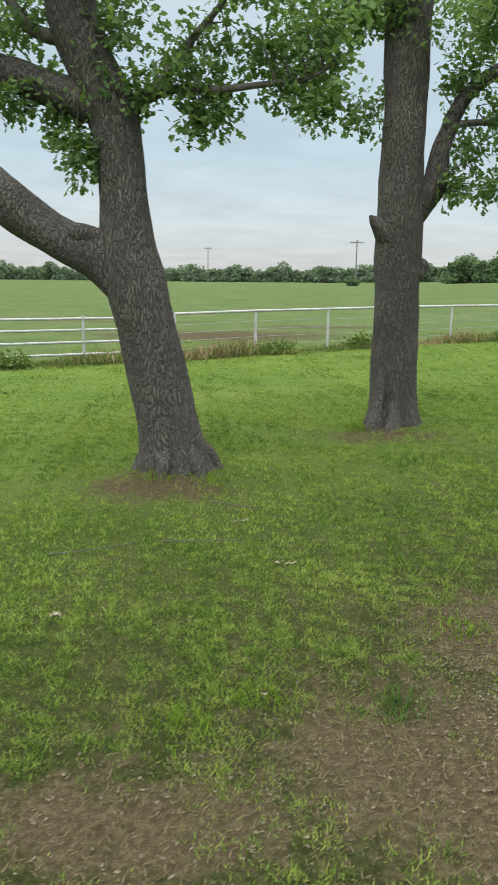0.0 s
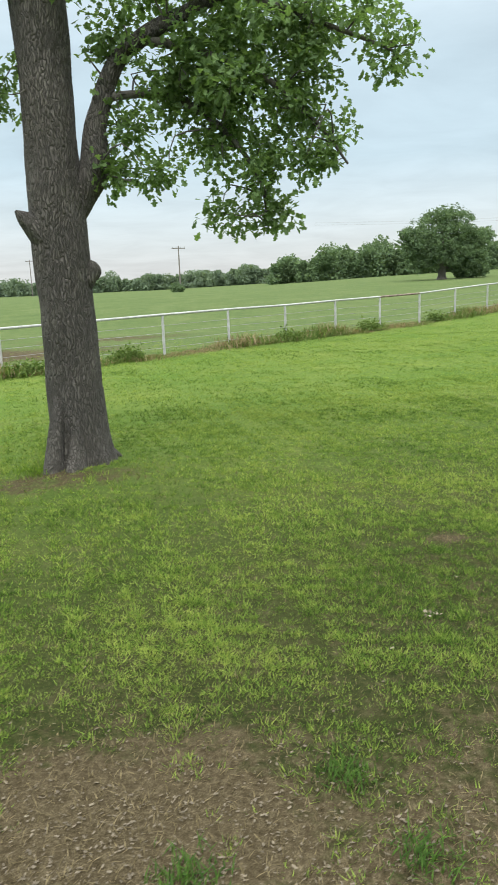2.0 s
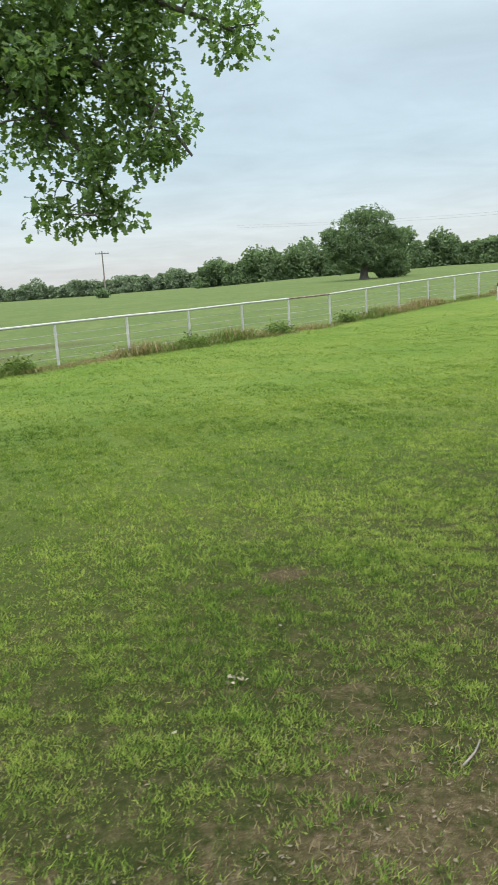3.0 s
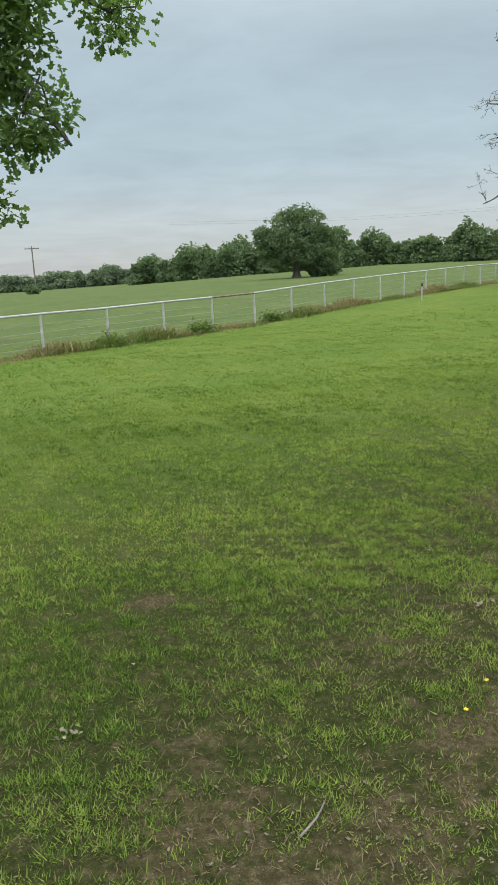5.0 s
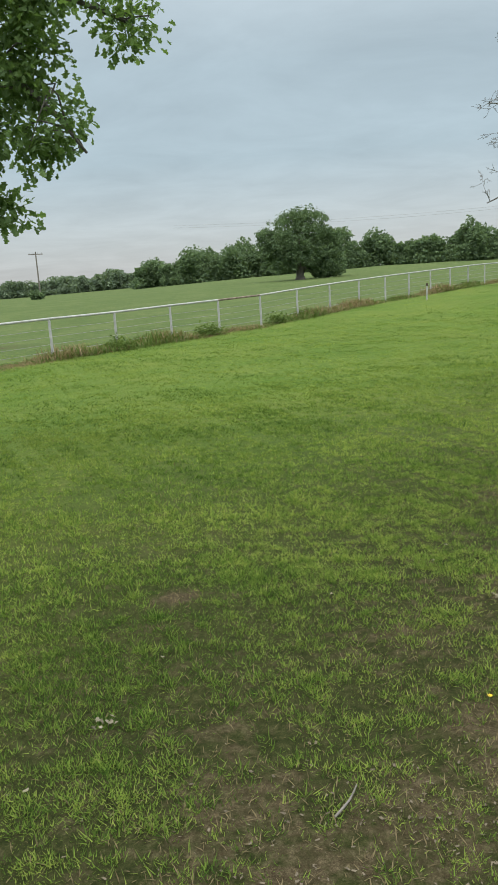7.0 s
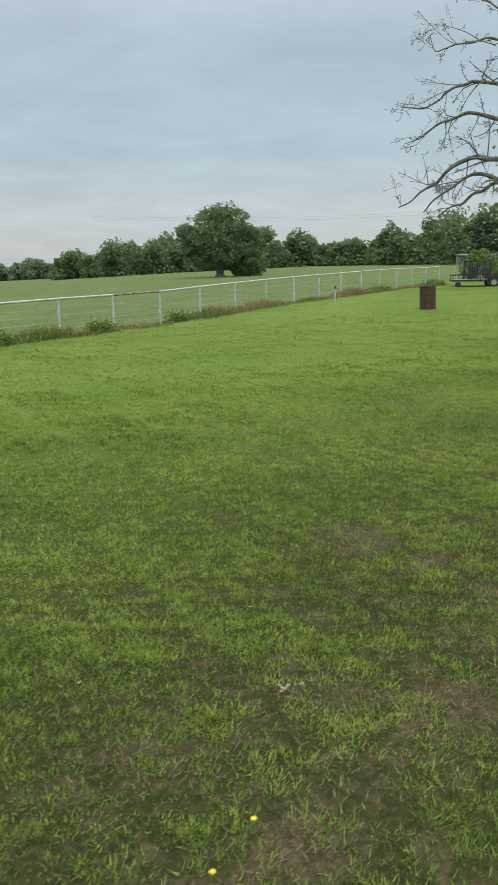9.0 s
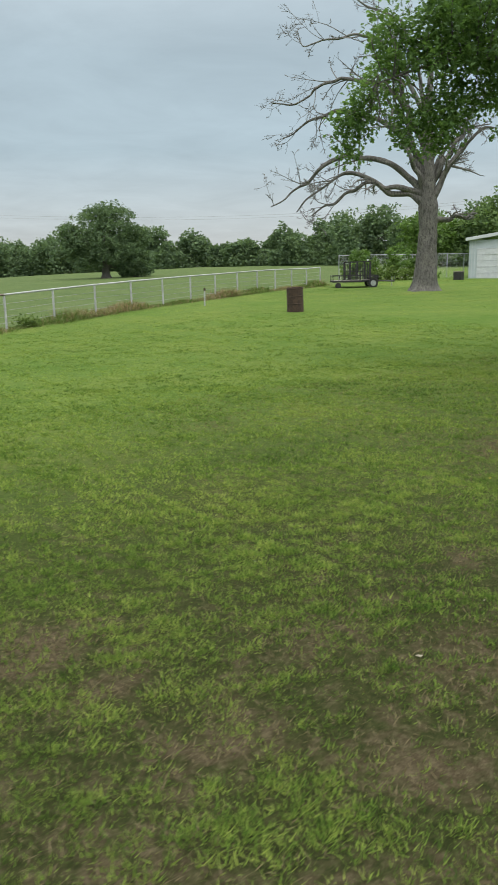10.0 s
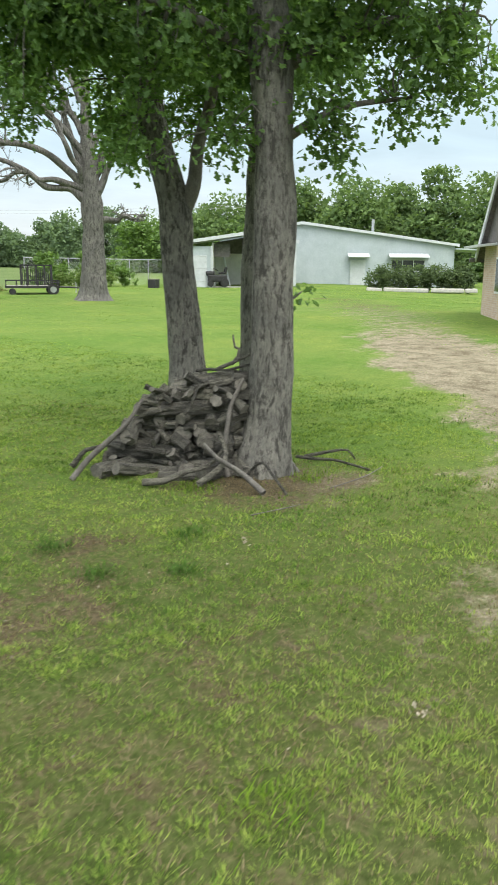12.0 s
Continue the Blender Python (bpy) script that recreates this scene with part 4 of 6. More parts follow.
back_yard_tree = tree(
    "yard_tree", [(21.33, 11.46, -0.05, 0.27), (21.33, 11.46, 0.4, 0.215), (21.31, 11.46, 1.6, 0.195), (21.33, 11.41, 2.8, 0.185), (21.38, 11.36, 4.2, 0.16), (21.48, 11.3, 6.5, 0.09)],
    [[(21.38, 11.36, 3.8, 0.07), (22.2, 11.3, 4.5, 0.04), (22.7, 10.7, 4.8, 0.02)]],
    [(21.6, 11.9, 5.2, 1.4, 0.8), (22.3, 11.1, 4.6, 0.7, 0.4), (21.1, 12.7, 4.4, 0.6, 0.4), (20.9, 11.5, 4.0, 0.9, 0.5), (20.3, 11.3, 4.3, 0.8, 0.5), (20.5, 12.1, 3.7, 0.5, 0.3), (20.6, 10.7, 4.2, 0.7, 0.45), (19.7, 11.9, 4.5, 0.8, 0.45), (20.7, 11.0, 5.0, 1.0, 0.5)],
    (21.33, 11.46, gz(21.33, 11.46)), GREY_BARK, LIMB_BARK, ELM_LEAF, "slender yard tree at the back of the clump", seed=17, leaf=0.078, roots=4, per_m3=85, flare=0.12)

# ---- woods and pasture trees ----


def field_tree(name, at, blobs, label, n=5200, leaf=0.16, mat=None, trunk_r=0.35, seed=1):
    """A tree some way off: trunk, forking limbs and a crown of many small leaves in clumps."""
    rng = np.random.default_rng(seed)
    z0 = gz(*at)
    t = empty(name, (*at, z0))
    top = max(b[2] for b in blobs)
    v, q = tube([(0, 0, -0.1, trunk_r * 1.5), (0, 0, 0.35, trunk_r), (0.1, 0, top * 0.3, trunk_r * 0.85), (0, 0.1, top * 0.8, trunk_r * 0.3)], 14, 0.2, rough=0.06, flare=0.2, seed=seed)
    under(link_mesh("trunk", v, q, LIMB_BARK), t).matrix_parent_inverse = Matrix()
    tw = [tube([(0.05, 0, top * 0.22, trunk_r * 0.5), (b[0] * 0.4, b[1] * 0.4, top * 0.22 + (b[2] - top * 0.22) * 0.6, trunk_r * 0.3), (b[0], b[1], b[2], 0.04)], 8, 0.3, seed=i, rough=0.08) for i, b in enumerate(blobs)]
    under(link_mesh("limbs", *merged(tw), LIMB_BARK), t).matrix_parent_inverse = Matrix()
    pts = []
    for x, y, z, r, rz in blobs:
        c = in_blob((x, y, z), r, r, rz, 130, rng, 0.22)
        k = max(10, int(n / len(blobs) / 130))
        pts.append(np.repeat(c, k, 0) + rng.normal(0, 0.11 * r ** 0.5, (130 * k, 3)))
    ob = link_mesh("crown", *cards(np.vstack(pts), leaf, rng), mat or HAZY_LEAF, False)
    tagged(under(ob, t), kind="stuff").matrix_parent_inverse = Matrix()
    return tagged(t, label, "tree")


field_tree("pasture_oak", (41.5, 84.0), [(-2.6, 0, 4.2, 1.9, 1.5), (-0.8, 0.6, 5.9, 2.2, 1.5), (1.2, -0.4, 6.3, 2.2, 1.5), (2.4, 0.5, 4.8, 1.9, 1.5), (0, 0, 3.6, 2.4, 1.2), (-3.4, 0.3, 3.2, 1.2, 0.9), (3.3, 0.2, 3.0, 1.3, 0.9), (0.2, -1.2, 4.6, 2.2, 1.6), (-1.6, -0.8, 3.0, 1.4, 0.8), (1.7, -0.8, 2.9, 1.4, 0.8), (-2.2, 0, 1.9, 1.7, 1.0), (2.2, 0, 1.8, 1.7, 1.0), (0, -0.9, 2.3, 1.8, 0.8), (-3.7, 0.2, 4.7, 1.3, 1.1), (0.2, 0.2, 6.9, 1.7, 0.9), (2.6, 0, 0.9, 1.0, 0.6)],
           "broad dark green oak standing alone in the pasture", 38000, 0.12, WOOD_LEAF, 0.45, 21)
field_tree("pasture_oak", (45.5, 85.0), [(-0.9, -0.6, 1.3, 1.3, 0.9), (1.0, -0.5, 1.2, 1.2, 0.8), (-1.6, -0.9, 0.8, 0.9, 0.6), (0.2, -1.0, 0.8, 1.0, 0.6), (-0.6, 0, 4.0, 1.5, 1.3), (0.8, 0.3, 4.4, 1.5, 1.3), (0.2, 0, 2.6, 1.6, 1.1)], "smaller oak beside the lone pasture oak", 12000, 0.13, WOOD_LEAF, 0.3, 22)


def woods(name, label, spans, mat, seed, leaf=0.3, per=420, cx=5.0, cy=3.0, deep=14):
    """A belt of woodland as one mass. spans: rows of azimuth, distance, top height above the camera's ground."""
    rng = np.random.default_rng(seed)
    sp = np.array(spans, float)
    pts, az = [], sp[0, 0]
    while az < sp[-1, 0]:
        d, h = np.interp(az, sp[:, 0], sp[:, 1]), np.interp(az, sp[:, 0], sp[:, 2])
        d2 = d + rng.uniform(0, deep)
        x, y = cx + d2 * math.sin(radians(az)), cy + d2 * math.cos(radians(az))
        z0, hh = gz(x, y), h * rng.uniform(0.72, 1.12) * (0.92 + 0.16 * math.sin(az * 1.9 + seed))
        r = hh * rng.uniform(0.28, 0.42)
        # rounded boughs about a domed crown, and a skirt of undergrowth
        for k in range(9):
            a, f = rng.uniform(0, 6.28), (0.55 if k < 4 else 0.30) + 0.12 * rng.normal()
            o = r * (0.42 if k < 4 else 0.62)
            if k == 0:
                o, f = 0.1 * r, 0.70
            if k > 6:
                o, f = 0.7 * r, 0.15
            rr = r * rng.uniform(0.5, 0.68) * (1.25 if k > 6 else 1.0)
            c = in_blob((x + o * math.cos(a), y + o * math.sin(a), z0 + hh * f), rr, rr, min(rr * 0.95, hh * 0.30), int(per * 0.19), rng, 0.22)
            pts.append(c + rng.normal(0, 0.05 * math.sqrt(r), c.shape))
        az += math.degrees(r * 0.5 / d)
    w = link_mesh(name, *cards(np.vstack(pts), leaf, rng), mat, False)
    return tagged(w, label, "woods", kind="stuff")


woods("far_woods", "low hazy scrub wood along the pasture's far edge", [(-24, 265, 5.2), (-5, 262, 5.6), (8, 235, 6.0), (16, 200, 6.2)], HAZY_LEAF, 31, 0.42, 420)
woods("wood_edge", "dense dark green wood edge behind the pasture", [(13, 165, 5.5), (19, 155, 8.0), (27, 145, 8.2), (34, 135, 4.6), (38, 128, 8.2), (44, 118, 9.2), (50, 110, 8.8)], WOOD_LEAF, 32, 0.29, 1500)
woods("yard_woods", "bright spring trees behind the sheds", [(46, 96, 6.8), (52, 92, 7.2), (58, 96, 8.5)], BRIGHT_LEAF, 33, 0.24, 1700)
woods("tall_woods", "tall green trees behind the metal building", [(47.5, 92, 8.0), (49.5, 90, 11.0), (54, 90, 11.5), (60, 84, 12.5), (66, 82, 12.0), (72, 80, 11.0), (86, 78, 12.0)], YARD_WOOD, 34, 0.27, 3200, 12.9, 4.95, 12)

# ---- sheds and house, as seen down the drive ----
SHED_TURN = -51.7


def carport():
    """Gable-fronted shed: a closed bay with an overhead door and an open bay. Local x runs along the front, y to the back."""
    o = (51.2, 42.0)
    s = empty("carport_shed", (*o, gz(53.5, 39.0)), SHED_TURN)
    W_, D_, HL, HP, HR, XP = 8.5, 4.6, 2.75, 3.6, 2.98, 5.6
    bm = box((2.9, 0.10, HL - 0.05), (1.45, 0, (HL - 0.05) / 2))
    part("front_wall", bm, WHITE_METAL, s)
    for x in (0.15, 0.35, 2.75):
        part("wall_rib", box((0.03, 0.02, HL - 0.1), (x, -0.06, HL / 2 - 0.05)), WHITE_TRIM, s)
    door = part("overhead_door", box((2.0, 0.06, 2.1), (1.5, -0.075, 1.06), bevel=0.01), WHITE_TRIM, s, "white sectional overhead door")
    bm = bmesh.new()
    for z in (0.42, 0.84, 1.26, 1.68, 2.08):
        box((2.0, 0.02, 0.02), (1.5, -0.112, z), bm=bm)
    part("door_groove", bm, GALV, door)
    part("side_wall", box((0.10, D_, HL), (0.0, D_ / 2, HL / 2)), WHITE_METAL, s)
    part("inner_wall", box((0.08, D_, HL + 0.2), (2.9, D_ / 2 + 0.1, (HL + 0.2) / 2)), CREAM_DOOR, s)
    part("side_wall", box((0.10, 1.5, HR), (W_, D_ - 0.75, HR / 2)), WHITE_METAL, s)
    for y in (1.0, 2.1):
        part("post", box((0.12, 0.12, HR), (W_, y, HR / 2), bevel=0.01), WHITE_TRIM, s)
    part("back_wall", box((W_, 0.10, HL), (W_ / 2, D_, HL / 2)), CREAM_DOOR, s)
    # dark panel added to paint the unlit gable above the cream back wall
    bm = bmesh.new()
    f = bm.faces.new([bm.verts.new(v) for v in ((2.95, D_ - 0.16, HL - 0.42), (W_ - 0.06, D_ - 0.16, HL - 0.42), (W_ - 0.06, D_ - 0.16, HR - 0.03), (XP, D_ - 0.16, HP - 0.03), (2.95, D_ - 0.16, HL + 0.36))])
    r = bmesh.ops.extrude_face_region(bm, geom=[f])
    bmesh.ops.translate(bm, vec=(0, 0.05, 0), verts=[v for v in r["geom"] if isinstance(v, bmesh.types.BMVert)])
    bmesh.ops.recalc_face_normals(bm, faces=bm.faces)
    part("gable_board", bm, DARK_IN, s, "dark panel standing in for shade under the gable")
    part("sliding_door", box((2.4, 0.06, 2.25), (5.2, D_ - 0.1, 1.13), bevel=0.01), CREAM_DOOR, s, "pale sliding door at the back of the open bay")
    part("post", box((0.12, 0.12, HL), (2.85, -0.1, HL / 2), bevel=0.01), WHITE_TRIM, s)
    part("post", box((0.16, 0.12, HR), (W_ - 0.1, -0.1, HR / 2), bevel=0.01), WHITE_TRIM, s)
    part("header_board", box((1.1, 0.08, 0.85), (3.5, 0.5, HL - 0.3)), DARK_IN, s, "dark weathered boards hung under the roof")
    part("slab", box((W_, D_, 0.12), (W_ / 2, D_ / 2, 0.0)), CONCRETE, s)
    for x0, z0, x1, z1 in ((-0.3, HL - 0.02, XP, HP), (XP, HP, W_ + 0.15, HR + 0.02)):
        ln, an = math.hypot(x1 - x0, z1 - z0), math.degrees(math.atan2(z1 - z0, x1 - x0))
        r = part("roof", box((ln, D_ + 0.5, 0.06), ((x0 + x1) / 2, D_ / 2 - 0.05, (z0 + z1) / 2 + 0.06), (0, -an, 0)), WHITE_METAL, s)
        part("fascia", box((ln, 0.05, 0.22), ((x0 + x1) / 2, -0.33, (z0 + z1) / 2 + 0.02), (0, -an, 0), 0.01), WHITE_TRIM, r)
    part("plank", rod((4.0, 2.0, 0.1), (3.55, 2.4, 2.1), 0.06, seg=8), WHITE_TRIM, s)
    return tagged(s, "white metal carport shed with one closed bay", "shed")


def workshop():
    """Long metal building with a low gable to the front."""
    o = (58.6, 43.9)
    s = empty("metal_building", (*o, gz(64, 36) - 0.1), SHED_TURN)
    L_, XP, HL, HP, HR = 17.8, 6.2, 3.4, 4.55, 3.0
    zs = lambda x: HL + (HP - HL) * x / XP if x < XP else HP + (HR - HP) * (x - XP) / (L_ - XP)
    bm = bmesh.new()
    vs = [bm.verts.new(p) for p in ((0, 0, -0.4), (L_, 0, -0.4), (L_, 0, HR), (XP, 0, HP), (0, 0, HL))]
    f = bm.faces.new(vs)
    r = bmesh.ops.extrude_face_region(bm, geom=[f])
    bmesh.ops.translate(bm, vec=(0, 12, 0), verts=[v for v in r["geom"] if isinstance(v, bmesh.types.BMVert)])
    bmesh.ops.recalc_face_normals(bm, faces=bm.faces)
    part("wall", bm, WHITE_METAL, s)
    bm = bmesh.new()
    for x in np.arange(0.2, L_, 0.3):
        box((0.035, 0.02, zs(x) + 0.3), (x, -0.01, zs(x) / 2 - 0.15), bm=bm)
    part("wall_ribs", bm, WHITE_METAL, s)
    for x0, z0, x1, z1 in ((-0.2, HL, XP, HP), (XP, HP, L_ + 0.3, HR)):
        ln, an = math.hypot(x1 - x0, z1 - z0), math.degrees(math.atan2(z1 - z0, x1 - x0))
        rf = part("roof", box((ln, 12.4, 0.08), ((x0 + x1) / 2, 6, (z0 + z1) / 2 + 0.08), (0, -an, 0)), WHITE_METAL, s)
        part("fascia", box((ln, 0.06, 0.2), ((x0 + x1) / 2, -0.24, (z0 + z1) / 2 + 0.06), (0, -an, 0)), WHITE_TRIM, rf)
    dx = 10.5
    d = part("door", box((1.15, 0.06, 2.05), (dx, -0.05, 0.9), bevel=0.01), WHITE_TRIM, s, "plain white door under a small awning")
    part("handle", box((0.05, 0.08, 0.05), (dx + 0.45, -0.1, 0.95)), GALV, d)
    for cx, w, z in ((dx, 1.6, 2.15), (14.3, 3.0, 2.15)):
        a = part("awning", box((w, 0.75, 0.05), (cx, -0.4, z + 0.12), (22, 0, 0)), WHITE_TRIM, s, "ribbed white metal awning")
        part("awning_ribs", _ribs(cx, w, z), WHITE_TRIM, a)
        part("bracket", rod((cx - w / 2 + 0.05, -0.7, z), (cx - w / 2 + 0.05, -0.03, z - 0.3), 0.015, seg=6), GALV, a)
        part("bracket", rod((cx + w / 2 - 0.05, -0.7, z), (cx + w / 2 - 0.05, -0.03, z - 0.3), 0.015, seg=6), GALV, a)
    wd = part("window", box((2.6, 0.06, 0.9), (14.3, -0.04, 1.55)), WHITE_TRIM, s)
    for i in range(3):
        part("pane", box((0.78, 0.03, 0.76), (13.45 + 0.85 * i, -0.07, 1.55)), GLASS_DARK, wd)
    part("flue", rod((12.0, 3.0, 3.5), (12.0, 3.0, 5.1), 0.11, seg=14), GALV, s)
    part("annex_roof", box((3.0, 6.0, 0.10), (L_ + 1.5, 2.5, 2.75), (0, 2, 0)), WHITE_METAL, s)
    part("annex_post", rod((L_ + 2.6, 0.0, -0.4), (L_ + 2.6, 0.0, 2.75), 0.05), WHITE_TRIM, s)
    return tagged(s, "long white metal building with a low gable", "building")


def _ribs(cx, w, z):
    bm = bmesh.new()
    for x in np.arange(cx - w / 2 + 0.1, cx + w / 2, 0.2):
        box((0.04, 0.75, 0.025), (x, -0.4, z + 0.155), (22, 0, 0), bm=bm)
    return bm


carport()
workshop()

# ---- rusty drum ----


def drum(at):
    s = empty("steel_drum", (*at, gz(*at)))
    bm, prof, seg = bmesh.new(), [], 28
    for z, r in ((-0.02, 0.285), (0.02, 0.29), (0.27, 0.285), (0.29, 0.298), (0.31, 0.285), (0.53, 0.285), (0.55, 0.298), (0.57, 0.285), (0.79, 0.284), (0.81, 0.296), (0.825, 0.29), (0.81, 0.275), (0.25, 0.272), (0.22, 0.0)):
        prof.append([bm.verts.new((r * math.cos(6.2832 * i / seg) * (1 + 0.02 * math.sin(3 * i)), r * math.sin(6.2832 * i / seg), z + 0.008 * math.sin(i * 1.7) * (z > 0.7))) for i in range(seg)])
    for a, b in zip(prof[:-1], prof[1:]):
        for i in range(seg):
            bm.faces.new((a[i], a[(i + 1) % seg], b[(i + 1) % seg], b[i]))
    bmesh.ops.remove_doubles(bm, verts=bm.verts, dist=0.0005)
    bmesh.ops.rotate(bm, matrix=Euler((0.02, -0.05, 0)).to_matrix(), verts=bm.verts)
    part("shell", bm, RUST, s)
    return tagged(s, "rusty brown steel burn barrel standing in grass", "barrel")


drum((23.3, 25.5))


def marker(at):
    s = empty("marker_stake", (*at, gz(*at)))
    part("stake", rod((0, 0, -0.1), (0.02, 0, 0.62), 0.03, seg=12), WHITE_PIPE, s)
    part("cap", rod((0.02, 0, 0.60), (0.022, 0, 0.72), 0.042, seg=12), RUST, s, "rust red cap")
    return tagged(s, "short white plastic marker stake with dark cap", "stake")


marker((23.04, 31.3))

# ---- woodpile between the yard trees ----


def log_mesh(r, ln, seed, split=False):
    rng = np.random.default_rng(seed)
    seg, bm = 16, bmesh.new()
    a = np.linspace(0, 2 * math.pi, seg, endpoint=False)
    ph = rng.uniform(0, 6.28, 4)
    rings = []
    for i, f in enumerate(np.linspace(-0.5, 0.5, 8)):
        rr = r * (1 + 0.11 * np.sin(2 * a + ph[0] + f * 2) + 0.07 * np.sin(7 * a + 5 * f) + 0.09 * np.sin(5 * a + ph[1]) + 0.06 * np.sin(9 * f + ph[2]) + rng.normal(0, 0.035, seg))
        if split:
            rr = np.where(np.cos(a - ph[3]) > 0.1, rr * 0.35 / np.maximum(np.cos(a - ph[3]), 0.36), rr)
        bend = 0.025 * ln * math.sin(3 * f + ph[2])
        rings.append([bm.verts.new((f * ln, rr[k] * math.cos(a[k]) + bend, rr[k] * math.sin(a[k]))) for k in range(seg)])
    for p, q in zip(rings[:-1], rings[1:]):
        for k in range(seg):
            bm.faces.new((p[k], p[(k + 1) % seg], q[(k + 1) % seg], q[k]))
    ends = [bm.faces.new(rings[0][::-1]), bm.faces.new(rings[-1])]
    for e in ends:
        e.material_index = 1
    me = bpy.data.meshes.new("log")
    bm.to_mesh(me)
    bm.free()
    me.materials.append(LOG_BARK)
    me.materials.append(LOG_END)
    return me


def woodpile():
    """Stacked firewood: local x runs along the stack, y towards the back, z up."""
    rng = np.random.default_rng(41)
    base = Vector((18.45, 10.08))
    z0 = gz(18.3, 9.9) - 0.02
    s = empty("woodpile", (base.x, base.y, z0), 128.3 + 180)
    kinds = [log_mesh(r, ln, 60 + i, i % 3 == 0) for i, (r, ln) in enumerate(((0.075, 0.52), (0.085, 0.44), (0.055, 0.50), (0.095, 0.42), (0.06, 0.56), (0.08, 0.46), (0.05, 0.46), (0.09, 0.40), (0.065, 0.38)))]
    chunks = [log_mesh(r, ln, 80 + i, i % 2 == 0) for i, (r, ln) in enumerate(((0.045, 0.22), (0.055, 0.26), (0.035, 0.3), (0.06, 0.18)))]
    left, right, z, row = -0.82, 0.74, 0.07, 0
    while z < 0.98:
        x = left
        while x < right:
            me = kinds[rng.integers(len(kinds))]
            across = rng.random() < 0.78
            ln = max(v.co.x for v in me.vertices) * 2
            w = ln * 0.95 if across else 0.17
            for back in (0, 1):
                o = new("log", me)
                o.parent = s
                y = (-0.05 if across else 0.02) + 0.42 * back + rng.normal(0, 0.05)
                o.matrix_local = pose(x + w / 2, y, z + rng.normal(0, 0.025), rng.uniform(0, 360), rng.normal(0, 6), (0 if across else 90) + rng.normal(0, 14))
            x += w + 0.01
        z += 0.102
        row += 1
        left += 0.045 + 0.013 * row
        right -= 0.02
    # short billets tumbled at the foot
    for i in range(14):
        o = new("log", kinds[rng.integers(len(kinds))])
        o.parent = s
        o.matrix_local = pose(rng.uniform(-0.75, 0.8), rng.uniform(-0.45, -0.2), 0.06, rng.uniform(0, 360), rng.normal(0, 10), rng.uniform(0, 180))
    # small broken pieces caught between the logs
    for i in range(70):
        z = rng.uniform(0.08, 0.92)
        o = new("log", chunks[rng.integers(len(chunks))])
        o.parent = s
        o.matrix_local = pose(rng.uniform(-0.9 + 0.8 * z, 0.8), rng.uniform(-0.24, -0.12) + 0.06 * z, z, rng.uniform(0, 360), rng.normal(0, 22), rng.uniform(-70, 110))
    # long crooked branches leaning on the stack
    for i, pts in enumerate(([(-1.05, -0.5, 0.0), (-0.72, -0.38, 0.35), (-0.35, -0.25, 0.75)], [(0.42, -0.42, 0.02), (0.40, -0.36, 0.45), (0.55, -0.25, 0.95)], [(0.15, -0.75, 0.03), (0.42, -0.62, 0.22), (0.30, -0.4, 0.42)],
                             [(0.75, -1.0, 0.03), (0.5, -0.75, 0.18), (0.2, -0.5, 0.40)], [(-0.35, -0.75, 0.05), (0.05, -0.7, 0.10), (0.4, -0.45, 0.30)], [(-1.12, -0.2, 0.05), (-0.95, -0.15, 0.22), (-0.75, 0.0, 0.25)],
                             [(0.1, 0.0, 0.98), (0.4, -0.1, 1.02), (0.75, 0.0, 1.04)], [(0.3, -0.05, 1.0), (0.65, -0.1, 1.16), (0.85, -0.05, 1.32), (0.75, -0.02, 1.42)], [(0.0, -0.3, 0.6), (0.1, -0.32, 0.75), (0.15, -0.25, 0.9)],
                             [(1.2, 0.3, 0.05), (1.5, 0.2, 0.12), (1.75, 0.35, 0.05)], [(1.1, 0.1, 0.10), (1.45, 0.0, 0.05), (1.8, -0.1, 0.03)], [(0.6, -0.5, 0.05), (0.75, -0.6, 0.2), (0.95, -0.9, 0.04)], [(0.45, 0, 1.05), (0.5, -0.05, 1.2), (0.42, 0, 1.28)])):
        r = 0.030 if i < 6 else 0.018
        v, q = tube(kinked([(*p, r * (1 - 0.2 * k)) for k, p in enumerate(pts)], rng, 0.12), 9, 0.08, seed=90 + i, rough=0.16)
        ob = link_mesh("branch", v, q, LIMB_BARK if i in (0, 1, 3) else LOG_BARK)
        ob.parent = s
    return tagged(s, "stacked grey firewood logs with loose branches", "woodpile")


woodpile()

